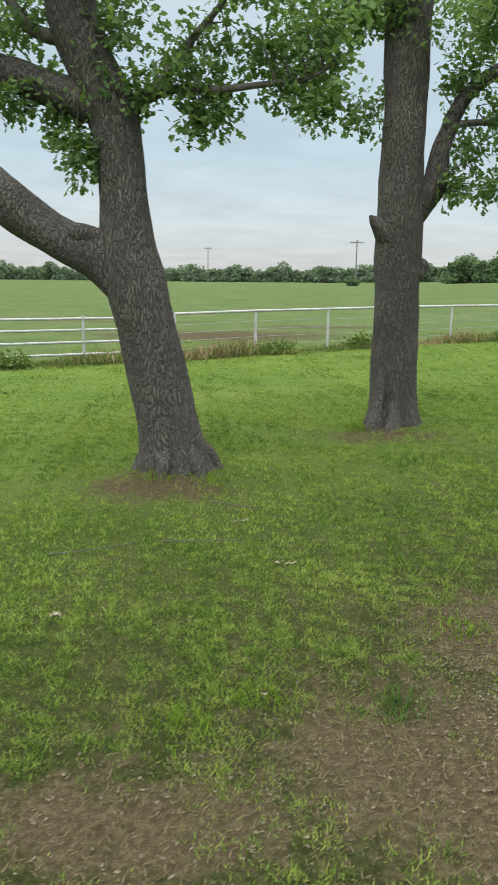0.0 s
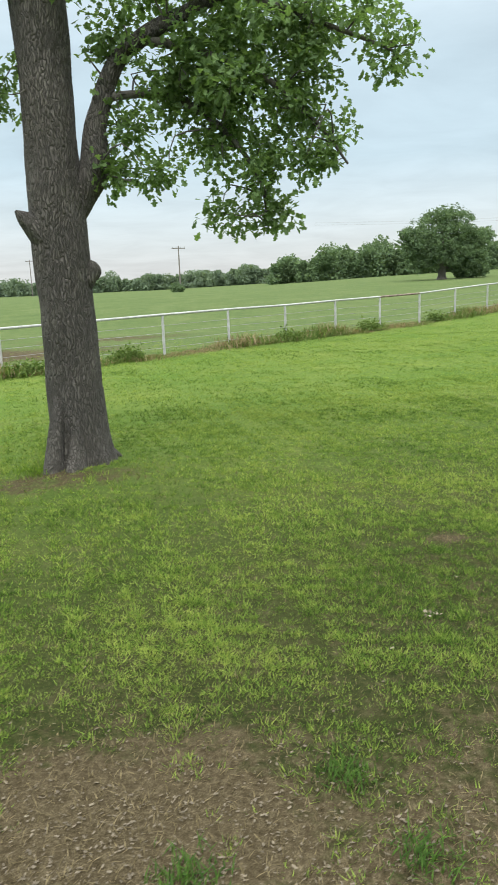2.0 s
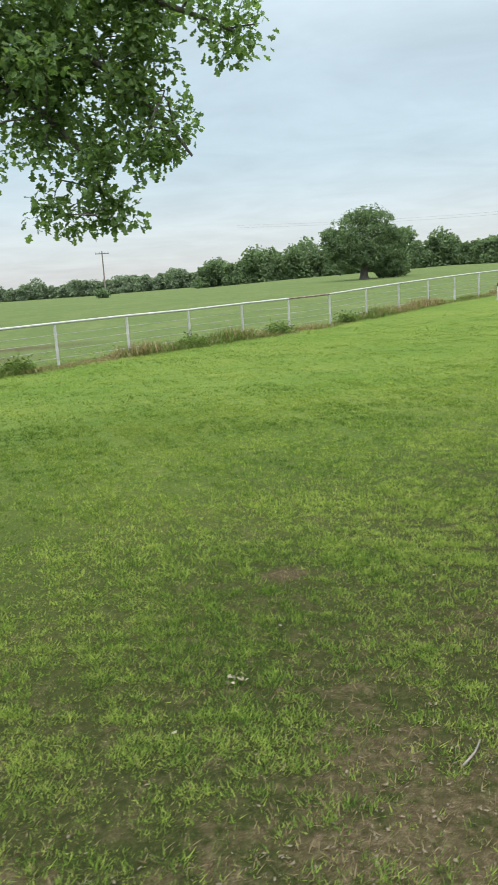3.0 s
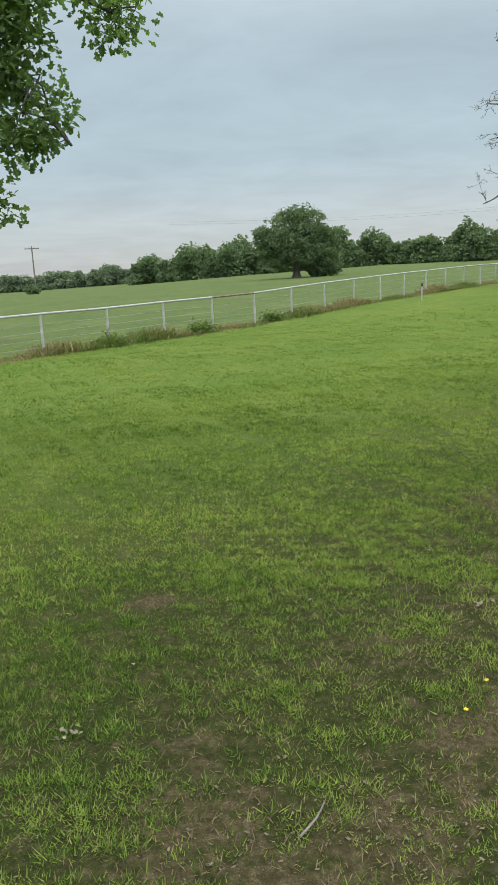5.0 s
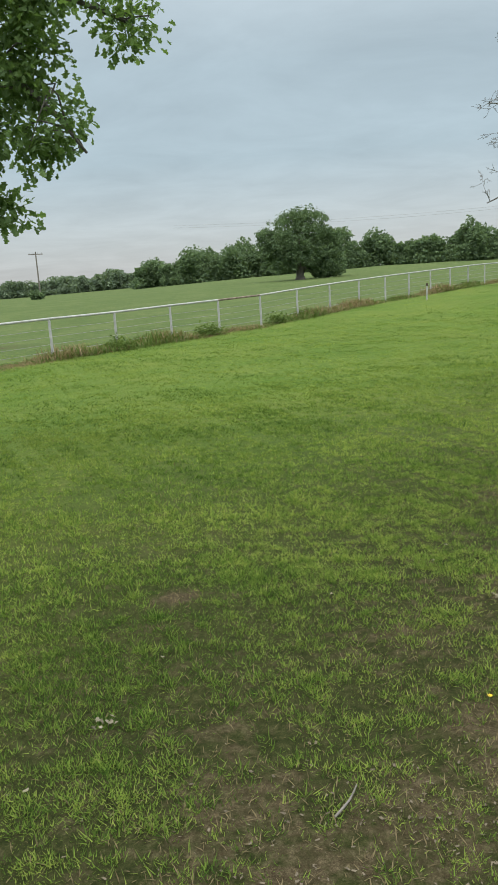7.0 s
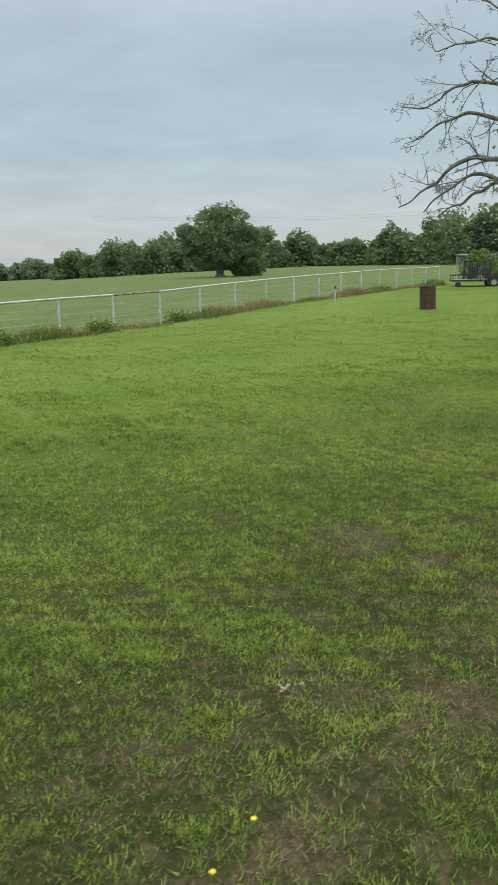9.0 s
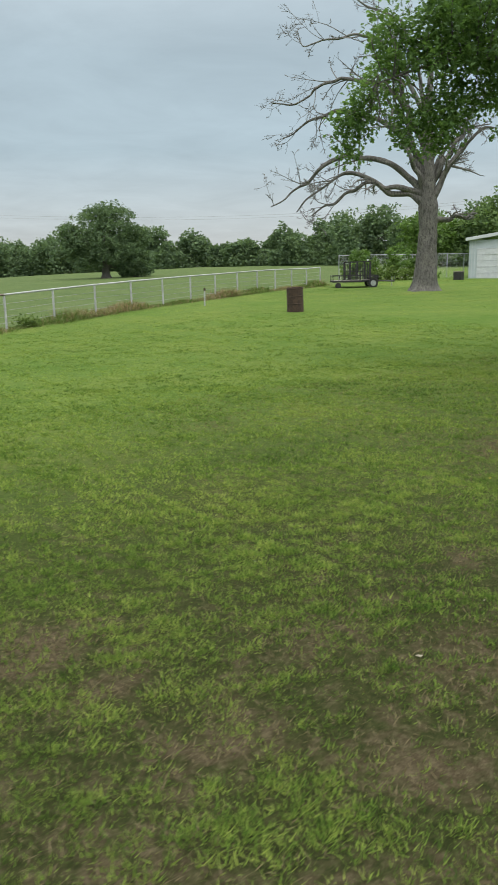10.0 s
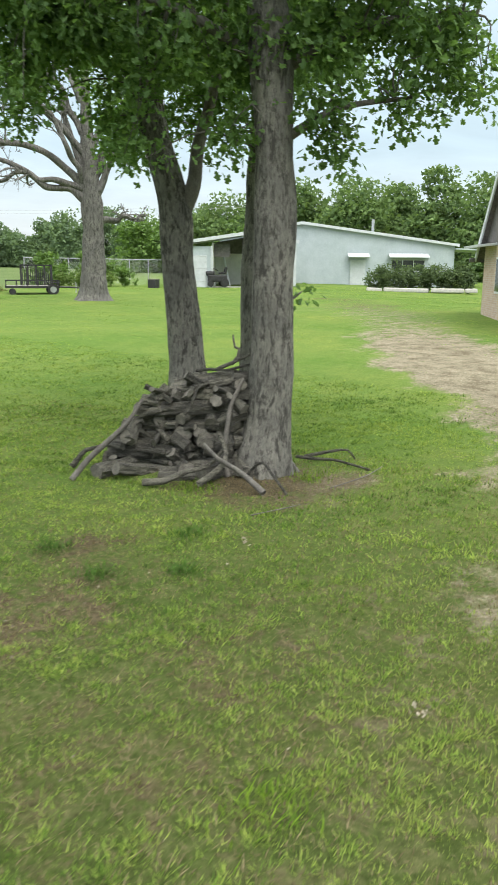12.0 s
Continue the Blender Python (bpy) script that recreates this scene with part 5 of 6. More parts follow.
# ---- utility trailer ----


def trailer():
    s = empty("utility_trailer")
    s.matrix_basis = pose(37.0, 40.0, gz(38.2, 39.2), 0, 0, -34) @ Matrix.Scale(0.86, 4)
    part("deck", box((3.1, 1.6, 0.06), (1.55, 0.8, 0.52), bevel=0.01), GREY_WOOD, s, "weathered plank deck")
    for y in (0.0, 1.6):
        part("side_rail", box((3.2, 0.06, 0.06), (1.55, y, 0.86)), BLACK_STEEL, s)
        part("frame_rail", box((3.2, 0.07, 0.12), (1.55, y, 0.47)), BLACK_STEEL, s)
        for x in (0.0, 0.62, 1.24, 1.86, 2.48, 3.1):
            part("stanchion", box((0.05, 0.05, 0.40), (x, y, 0.68)), BLACK_STEEL, s)
    part("end_rail", box((0.06, 1.6, 0.06), (0.0, 0.8, 0.86)), BLACK_STEEL, s)
    part("headboard", box((0.05, 1.6, 0.3), (3.12, 0.8, 0.7)), BLACK_STEEL, s)
    g = part("ramp_gate", box((1.9, 0.06, 0.08), (1.85, 1.45, 1.78)), BLACK_STEEL, s, "raised black steel ramp gate")
    for x in (0.93, 1.35, 1.85, 2.35, 2.78):
        part("gate_bar", box((0.12, 0.06, 1.3), (x, 1.45, 1.14)), BLACK_STEEL, g)
    part("gate_bar", box((1.9, 0.04, 0.04), (1.85, 1.45, 1.12)), BLACK_STEEL, g)
    for x in np.arange(1.02, 2.75, 0.12):
        part("gate_wire", box((0.05, 0.02, 1.1), (float(x), 1.45, 1.1)), BLACK_STEEL, g)
    for y in (-0.16, 1.76):
        w = part("wheel", rod((2.75, y - 0.1, 0.33), (2.75, y + 0.1, 0.33), 0.33, seg=26), TYRE, s)
        part("rim", rod((2.75, y - 0.115, 0.33), (2.75, y + 0.115, 0.33), 0.19, seg=18), GALV, w)
        part("fender", box((0.95, 0.26, 0.04), (2.75, y, 0.73), bevel=0.01), BLACK_STEEL, s)
    part("wheel", rod((0.35, -0.12, 0.2), (0.35, 0.0, 0.2), 0.2, seg=20), TYRE, s)
    part("tongue", rod((3.1, 0.8, 0.48), (4.4, 0.8, 0.42), 0.05), BLACK_STEEL, s)
    part("jack", rod((4.2, 0.8, 0.05), (4.2, 0.8, 0.75), 0.03), GALV, s)
    return tagged(s, "black steel utility trailer parked on the grass", "trailer")


trailer()


def leafy_bush(name, at, blobs, mat, label, n=1600, leaf=0.07, seed=1):
    rng = np.random.default_rng(seed)
    b = empty(name, (*at, gz(*at)))
    st = [tube([(0.1 * math.cos(i * 2.1), 0.1 * math.sin(i * 2.1), -0.05, 0.02), (bl[0] * 0.5, bl[1] * 0.5, bl[2] * 0.5, 0.014), (*bl[:3], 0.005)], 5, 0.15, seed=i) for i, bl in enumerate(blobs)]
    tagged(under(link_mesh("stem_mass", *merged(st), LIMB_BARK), b), kind="stuff").matrix_parent_inverse = Matrix()
    pts = []
    for x, y, z, r, rz in blobs:
        c = in_blob((x, y, z), r, r, rz, 30, rng, 0.4)
        k = max(8, int(n / len(blobs) / 30))
        pts.append(np.repeat(c, k, 0) + rng.normal(0, 0.09, (30 * k, 3)))
    tagged(under(link_mesh("leaf_mass", *cards(np.vstack(pts), leaf, rng), mat, False), b), kind="stuff").matrix_parent_inverse = Matrix()
    return tagged(b, label, "bush")


leafy_bush("shrub", (41.8, 43.4), [(0, 0, 0.8, 0.9, 0.8), (0.6, 0.3, 1.5, 0.6, 0.5)], BRIGHT_LEAF, "bright green young shrub by the trailer", 2400, 0.09, 71)
leafy_bush("vine_bush", (45.6, 43.6), [(-1.6, 0.8, 0.9, 1.0, 0.9), (-0.4, 0.2, 1.1, 1.0, 0.9), (0.9, -0.6, 1.0, 0.9, 0.8), (1.9, -1.2, 0.7, 0.7, 0.7)], BRIGHT_LEAF, "vines heaped over a chain-link fence", 6000, 0.08, 72)
leafy_bush("vine_bush", (44.0, 42.5), [(-1.2, 0.4, 0.4, 0.8, 0.4), (0.2, 0.0, 0.4, 0.9, 0.4), (1.2, -0.6, 0.4, 0.8, 0.4)], WEED_LEAF, "rank weeds at the foot of the fence", 3500, 0.07, 73)


def chain_fence(a, b, h=1.7, bays=8):
    o = Vector((*a, gz(*a)))
    f = empty("chain_link_fence", o)
    d = Vector((b[0] - a[0], b[1] - a[1], gz(*b) - o.z))
    for i in range(bays + 1):
        part("post", rod(d * (i / bays) + Vector((0, 0, -0.1)), d * (i / bays) + Vector((0, 0, h + 0.04)), 0.03, seg=8), GALV, f)
    part("top_rail", rod(Vector((0, 0, h)), d + Vector((0, 0, h)), 0.024, seg=8), GALV, f)
    bm, n = bmesh.new(), int(d.length / 0.16)
    for i in range(-10, n):
        for sgn in (1, -1):
            p, q = i / n, (i + 10) / n
            z0, z1 = (0, h) if sgn > 0 else (h, 0)
            p2, q2 = max(p, 0), min(q, 1)
            w0, w1 = z0 + (z1 - z0) * (p2 - p) / (q - p), z0 + (z1 - z0) * (q2 - p) / (q - p)
            rod(d * p2 + Vector((0, 0, w0)), d * q2 + Vector((0, 0, w1)), 0.0035, seg=3, bm=bm)
    part("wire_mesh", bm, GALV, f)
    return tagged(f, "tall galvanised chain-link fence", "fence")


chain_fence((42.5, 46.0), (54.5, 43.8))


def planter(at):
    s = empty("old_battery_box", (*at, gz(*at)), 20)
    part("shell", box((0.6, 0.5, 0.5), (0, 0, 0.24), bevel=0.03), BLACK_STEEL, s)
    part("lid", box((0.64, 0.54, 0.05), (0, 0, 0.51), bevel=0.01), GREY_WOOD, s)
    return tagged(s, "small dark box standing in the grass", "box")


planter((46.3, 38.6))


def riding_mower(at):
    s = empty("riding_mower", (*at, gz(53.5, 39) + 0.06), -40)
    part("body", box((1.3, 0.75, 0.45), (0, 0, 0.55), bevel=0.08), BLACK_STEEL, s)
    part("hood", box((0.6, 0.6, 0.3), (-0.5, 0, 0.88), bevel=0.1), BLACK_STEEL, s)
    part("seat", box((0.45, 0.5, 0.12), (0.35, 0, 0.9), bevel=0.05), TYRE, s)
    part("seat_back", box((0.12, 0.5, 0.4), (0.58, 0, 1.1), (0, 12, 0), 0.05), TYRE, s)
    part("steering_wheel", rod((-0.12, 0, 1.12), (-0.1, 0, 1.16), 0.19, seg=20), TYRE, s)
    for x, y, r in ((-0.5, -0.42, 0.2), (-0.5, 0.42, 0.2), (0.45, -0.45, 0.28), (0.45, 0.45, 0.28)):
        w = part("wheel", rod((x, y - 0.08, r), (x, y + 0.08, r), r, seg=20), TYRE, s)
        part("rim", rod((x, y - 0.09, r), (x, y + 0.09, r), r * 0.5, seg=14), BLACK_STEEL, w)
    return tagged(s, "dark riding mower parked in the open bay", "mower")


riding_mower((53.3, 39.6))

# ---- hedge, house and drive end ----


def hedge():
    a = (54.6, 28.6)
    rng = np.random.default_rng(81)
    h = empty("hedge", (*a, gz(*a)), -60)
    pts = []
    for i in range(7):
        c = in_blob((0.45 + 0.85 * i, 0, 0.72), 0.8, 0.6, 0.66 + 0.12 * math.sin(i * 2.2), 90, rng, 0.35)
        pts.append(np.repeat(c, 22, 0) + rng.normal(0, 0.1, (90 * 22, 3)))
    ob = link_mesh("leaf_mass", *cards(np.vstack(pts), 0.075, rng), HEDGE_LEAF, False)
    ob.parent = h
    st = [tube([(0.3 + 0.4 * i, 0, -0.1, 0.03), (0.3 + 0.42 * i, 0.1, 0.5, 0.02), (0.35 + 0.42 * i, 0, 0.9, 0.008)], 5, 0.2, seed=i) for i in range(15)]
    ob = link_mesh("stem_mass", *merged(st), LIMB_BARK)
    ob.parent = h
    return tagged(h, "clipped grey-green hedge before the metal building", "hedge")


hedge()
for i, (x0, ln) in enumerate(((-0.4, 0.9), (0.6, 2.6), (3.35, 1.9), (5.3, 0.7))):
    st = empty("edging_stone", (54.0 + 0.5 * x0, 28.0 - 0.866 * x0, gz(54.2, 27)), -60)
    part("stone", box((ln, 0.28, 0.24), (ln / 2, 0, 0.08), (0, 2 - i, 0), 0.06), CONCRETE, st)
    tagged(st, "long pale edging stone along the hedge bed", "stone", group="edging stones")


def brick_material():
    m = Mat("brick_courses", 0.88)
    t = m.node("ShaderNodeTexBrick", Scale=1.0)
    mp = m.node("ShaderNodeMapping", Rotation=(radians(90), 0, 0))
    m.l.new(m.co, mp.inputs[0])
    m.l.new(mp.outputs[0], t.inputs["Vector"])
    for k, v in (("Color1", (0.50, 0.37, 0.27, 1)), ("Color2", (0.38, 0.26, 0.18, 1)), ("Mortar", (0.45, 0.42, 0.37, 1)), ("Mortar Size", 0.008), ("Brick Width", 0.2), ("Row Height", 0.068)):
        t.inputs[k].default_value = v
    m.color(m.mix(0.35, t.outputs["Color"], m.ramp(m.noise(5.0), (0.35, (0.34, 0.26, 0.19)), (0.65, (0.56, 0.45, 0.35)))))
    m.bump(t.outputs["Fac"], -0.4, 0.008)
    return m.m


def house():
    """Brick gable end. Local x runs along the wall towards the drive's near end, y into the house."""
    c = (38.4, 15.1)
    s = empty("brick_house", (*c, gz(*c)), math.degrees(math.atan2(-0.55, -0.84)))
    L_, HE, HR = 8.0, 2.2, 6.0
    part("gable_wall", box((L_, 0.2, HE + 0.3), (L_ / 2, 0.1, HE / 2 - 0.1)), brick_material(), s, "tan brick gable wall")
    bm = bmesh.new()
    f = bm.faces.new([bm.verts.new(p) for p in ((0, 0, HE), (L_, 0, HE), (L_ / 2, 0, HR))])
    r = bmesh.ops.extrude_face_region(bm, geom=[f])
    bmesh.ops.translate(bm, vec=(0, 0.15, 0), verts=[v for v in r["geom"] if isinstance(v, bmesh.types.BMVert)])
    bmesh.ops.recalc_face_normals(bm, faces=bm.faces)
    part("gable_siding", bm, DARK_IN, s, "dark weathered siding in the gable")
    part("side_wall", box((0.2, 10, HE), (0.1, 5.2, HE / 2)), brick_material(), s)
    ln, an = math.hypot(L_ / 2 + 0.5, HR - HE + 0.47), math.degrees(math.atan2(HR - HE, L_ / 2))
    for sx, cx in ((1, L_ / 4 - 0.25), (-1, L_ * 0.75 + 0.25)):
        rf = part("roof", box((ln, 10.2, 0.12), (cx, 4.93, (HE + HR) / 2 - 0.13), (0, -an * sx, 0)), SHINGLE, s, "dark shingle roof")
        part("rake_board", box((ln, 0.05, 0.2), (cx, -0.2, (HE + HR) / 2 - 0.16), (0, -an * sx, 0)), WHITE_TRIM, rf)
    part("gutter", box((0.14, 10, 0.14), (-0.5, 4.6, HE - 0.42), bevel=0.03), DARK_IN, s)
    part("eave_ledge", box((2.4, 0.6, 0.08), (0.6, -0.3, HE + 0.02), (6, 0, 0)), WHITE_TRIM, s)
    w = part("window", box((1.0, 0.08, 1.1), (2.6, -0.03, 1.3)), WHITE_TRIM, s)
    part("pane", box((0.86, 0.04, 0.96), (2.6, -0.06, 1.3)), GLASS_DARK, w)
    return tagged(s, "tan brick house with a steep dark gable", "house")


house()

# ---- power poles and lines ----


def power_pole(at, h, label):
    s = empty("utility_pole", (*at, gz(*at)))
    part("pole", rod((0, 0, -0.2), (0, 0, h), 0.15, 0.10, 10), GREY_WOOD, s)
    part("crossarm", box((2.4, 0.12, 0.14), (0, 0.1, h - 0.45)), GREY_WOOD, s)
    for x in (-1.05, -0.4, 0.4, 1.05):
        part("insulator", rod((x, 0.1, h - 0.38), (x, 0.1, h - 0.18), 0.05, seg=8), GALV, s)
    return tagged(s, label, "utility pole", group="pole line")


power_pole((18.8, 142.0), 8.2, "wooden utility pole with crossarm beside a bush")
power_pole((-13.0, 235.0), 10.5, "distant wooden utility pole above the woods")
power_pole((-46.0, 300.0), 12.0, "distant wooden utility pole above the woods")
field_tree("round_bush", (17.8, 140.0), [(0, 0, 0.9, 1.1, 0.8), (0.6, 0.2, 0.7, 0.8, 0.6)], "round dark bush at the foot of the pole", 1800, 0.14, WOOD_LEAF, 0.1, 23)
for k, (z0, off) in enumerate(((8.2, 0.0), (7.9, 0.3))):
    pts = [(35 + 60 * f, 112 - 62 * f + off, z0 + 1.2 - 1.8 * math.sin(math.pi * f) + 0.8 * f, 0.010) for f in np.linspace(0, 1, 9)]
    ln = link_mesh("power_line", *tube(pts, 4, 3.0), WIRE)
    tagged(ln, "thin overhead power line above the pasture", "cable", group="power lines")

# ---- grass, weeds and litter ----


def field_noise(x, y, s, k=0.0):
    """Cheap smooth noise, about -1 to 1."""
    return (np.sin(1.7 * s * x + 1.3 * s * y + k) * np.sin(1.1 * s * y - 0.6 * s * x + 2 * k) + 0.6 * np.sin(3.1 * s * x - 2.3 * s * y + k) * np.sin(2.9 * s * y + 1.9 * s * x) + 0.4 * np.sin(6.3 * s * x + 5.1 * s * y) * np.sin(5.7 * s * x - 6.6 * s * y + k)) / 1.6


def blades(x, y, h, w, rng, lean=0.55):
    n = len(x)
    base = np.stack([x, y, height(x, y) - 0.004], -1)
    az, le = rng.uniform(0, 2 * math.pi, n), np.abs(rng.normal(0, lean, n))
    d = np.stack([np.cos(az) * le, np.sin(az) * le, np.ones(n)], -1)
    d /= np.linalg.norm(d, axis=1)[:, None]
    s = np.stack([-np.sin(az), np.cos(az), np.zeros(n)], -1)
    h, w = h[:, None], w[:, None]
    tip = base + d * h + np.stack([np.cos(az), np.sin(az), -0.4 * np.ones(n)], -1) * h * 0.18
    v = np.stack([base, base + d * h * 0.45 + s * w, tip, base + d * h * 0.45 - s * w], 1)
    return v.reshape(-1, 3), np.arange(4 * n).reshape(n, 4)


def spears(x, y, ox, oy, h, w, rng):
    """One three-cornered blade each, leaning away from the heart of its tuft."""
    n = len(x)
    base = np.stack([x, y, height(x, y) - 0.004], -1)
    lx, ly = ox + rng.normal(0, 0.55, n), oy + rng.normal(0, 0.55, n)
    d = np.stack([lx, ly, np.full(n, 0.85)], -1)
    d /= np.linalg.norm(d, axis=1)[:, None]
    a = rng.uniform(0, 2 * math.pi, n)
    s = np.stack([np.cos(a), np.sin(a), np.zeros(n)], -1) * w[:, None]
    v = np.stack([base - s, base + s, base + d * h[:, None]], 1)
    return v.reshape(-1, 3), np.arange(3 * n).reshape(n, 3)


def lawn(tufts, per, lo, hi, tall, wide, reach, seed, edge=0.0, inner=0.0):
    """Tufts of blades between two distances from the lane, thinner on bare soil."""
    rng = np.random.default_rng(seed)
    m = tufts * 10
    x = rng.uniform(-5, 24, m)
    low = np.interp(x, [-5, 7, 11, 14, 17, 24], [lo * 0.95, lo * 0.95, 0.2, -1.0, -1.2, -2.0])
    y = np.interp(x, [-5, 0, 4, 8.5, 13, 24], [-2.6, 0, 2.5, 4.1, 5.0, 6.7]) + low + (hi * 1.3 - low) * rng.random(m)
    d = lane_distance(x, y)
    keep = (d > lo) & (d < hi)
    dens = np.clip(0.5 + 0.35 * field_noise(x, y, 1.9, 1.0) + 0.5 * field_noise(x, y, 7.0, 2.0) + 0.6 * field_noise(x, y, 13.0, 5.0) + 0.7 * field_noise(x, y, 27.0, 3.0), 0, 1)
    b = bare(x, y)
    soil = np.clip(b * 1.25 + 0.4 * field_noise(x, y, 3.0, 4.0) * (b > 0.05), 0, 1)
    fade = (1 - sstep(hi - edge, hi, d)) * (sstep(lo, lo + inner, d) if inner else 1.0)
    keep &= rng.random(m) < (0.06 + 0.94 * dens ** 1.15) * np.maximum((1 - soil) ** 1.6, 0.12 * (b < 0.62)) * fade
    x, y = x[keep][:tufts], y[keep][:tufts]
    k = (0.40 + 0.85 * dens[keep][:tufts]) * (0.9 + 0.3 * np.clip(field_noise(x, y, 1.4, 3.0), -1, 1)) * rng.uniform(0.65, 1.35, len(x))
    X, Y, K = np.repeat(x, per), np.repeat(y, per), np.repeat(k, per)
    n = len(X)
    ox, oy = rng.normal(0, 1, n), rng.normal(0, 1, n)
    return spears(X + ox * reach, Y + oy * reach, ox * 0.5, oy * 0.5, tall * K * rng.uniform(0.5, 1.3, n), wide * rng.uniform(0.7, 1.3, n), rng)


def far_lawn(tufts, per, tall, wide, reach, seed):
    """Coarser tufts over the rest of the yard, out to the fence and the sheds."""
    rng = np.random.default_rng(seed)
    m = tufts * 9
    x, y = rng.uniform(-12, 58, m), rng.uniform(2, 44, m)
    d = lane_distance(x, y)
    yard = (y - 23.7) * 0.862 - (x - 6.15) * 0.508 < -0.3
    keep = yard & (d > 9) & (rng.random(m) < sstep(9, 22, d) * np.minimum(1.0, 24 / d) * (1 - bare(x, y)) * (0.35 + 0.65 * (field_noise(x, y, 3.0, 2.0) > -0.1)))
    x, y = x[keep][:tufts], y[keep][:tufts]
    X, Y, n = np.repeat(x, per), np.repeat(y, per), len(x) * per
    far = np.clip(np.repeat(lane_distance(x, y), per) / 22, 0.7, 2.0)
    ox, oy = rng.normal(0, 1, n), rng.normal(0, 1, n)
    return spears(X + ox * reach * far, Y + oy * reach * far, ox * 0.5, oy * 0.5, tall * rng.uniform(0.4, 1.2, n), wide * far * rng.uniform(0.7, 1.3, n), rng)


grass = link_mesh("lawn_grass", *merged([lawn(74000, 9, 0.5, 5.5, 0.036, 0.0031, 0.021, 101, 2.0), lawn(72000, 7, 3.5, 12.5, 0.04, 0.0055, 0.028, 102, 4.0, 2.0), lawn(42000, 6, 7.0, 27.0, 0.036, 0.009, 0.045, 104, 12.0, 4.0), far_lawn(26000, 5, 0.020, 0.013, 0.11, 105)]), TURF, False)
tagged(grass, "short uneven green lawn grass", "grass", kind="stuff")

# dry thatch on the worn places
rng = np.random.default_rng(103)
x, y = rng.uniform(-3, 20, 700000), rng.uniform(1.0, 14, 700000)
keep = (lane_distance(x, y) > 1.4) & (y > 0.3 * x - 0.4) & (rng.random(700000) < 0.08 + 0.34 * sstep(10, 14, x) + 0.7 * bare(x, y))
x, y = x[keep][:95000], y[keep][:95000]
dry = link_mesh("dry_thatch", *blades(x, y, rng.uniform(0.02, 0.06, len(x)), rng.uniform(0.0015, 0.003, len(x)), rng, 1.8), DRY_BLADE, False)
tagged(dry, "dry straw thatch lying on worn soil", "thatch", kind="stuff")


def litter(n, areas, size, mat, name, label, seed):
    """Flat chips lying on the soil at all angles."""
    rng = np.random.default_rng(seed)
    vs, fs = [], []
    for (cx, cy, rx, ry), k in areas:
        px, py = cx + rng.normal(0, rx * 0.6, k), cy + rng.normal(0, ry * 0.6, k)
        a, s, asp = rng.uniform(0, 6.28, k), size * rng.uniform(0.3, 1.7, k), rng.uniform(0.12, 0.6, k)
        z = height(px, py) + 0.006
        for j, (ux, uy) in enumerate(((-1, -0.7), (0.6, -1), (1, 0.6), (-0.5, 1))):
            ax, ay = ux * s, uy * s * asp
            vs.append(np.stack([px + ax * np.cos(a) - ay * np.sin(a), py + ax * np.sin(a) + ay * np.cos(a), z + rng.uniform(0, 0.4, k) * s], -1))
    out, i = [], 0
    for q in range(len(areas)):
        out.append(np.stack(vs[4 * q:4 * q + 4], 1).reshape(-1, 3))
    v = np.vstack(out)
    return tagged(link_mesh(name, v, np.arange(len(v)).reshape(-1, 4), mat, False), label, "litter", kind="stuff")


litter(0, [((1.9, 4.1, 1.1, 0.8), 2900), ((1.2, 3.2, 1.0, 0.8), 1500), ((3.3, 3.9, 1.2, 0.6), 1200), ((5.0, 4.5, 1.2, 0.5), 500), ((14.6, 8.6, 1.6, 0.9), 500), ((18.3, 8.9, 0.9, 0.8), 500), ((-0.4, 2.7, 0.9, 0.5), 500)],
       0.0075, CHIP, "wood_chips", "pale wood chips scattered on bare soil", 111)
litter(0, [((3.0, 5.0, 5.0, 2.5), 25), ((9.0, 6.5, 5.0, 2.5), 20), ((15.0, 8.0, 3.0, 2.0), 40)], 0.011, DEADLEAF, "fallen_leaves", "scattered dry pale fallen leaves", 112)


def tuft(at, h, n, mat, label, seed, spread=0.07):
    rng = np.random.default_rng(seed)
    px, py = at[0] + rng.normal(0, spread, n), at[1] + rng.normal(0, spread, n)
    ob = link_mesh("grass_tuft", *blades(px, py, h * rng.uniform(0.5, 1.2, n), np.full(n, 0.0035), rng, 0.75), mat, False)
    return tagged(ob, label, "grass tuft", group="grass tufts", kind="stuff")


DARK_BLADE = foliage("dark_blade", (0.035, 0.08, 0.018), (0.09, 0.165, 0.03), 0.8, 0.3, 0.1)
for i, (px, py) in enumerate(((0.77, 3.44), (3.11, 4.45), (2.38, 4.05), (1.62, 3.93), (2.08, 3.78), (3.24, 3.92), (16.0, 8.6), (16.4, 8.2), (17.0, 8.7), (16.1, 9.2))):
    tuft((px, py), 0.075, 200, DARK_BLADE, "dark green grass tuft on worn soil", 120 + i)
for i, (px, py) in enumerate(((0.08, 3.54), (-0.3, 3.3), (1.3, 4.3), (14.93, 6.41), (-0.9, 7.5), (-0.4, 7.5), (1.55, 10.2), (1.4, 10.4), (18.9, 8.9), (17.9, 9.5))):
    tuft((px, py), 0.085, 160, GRASS_BLADE, "bright tall grass tuft", 140 + i, 0.10)


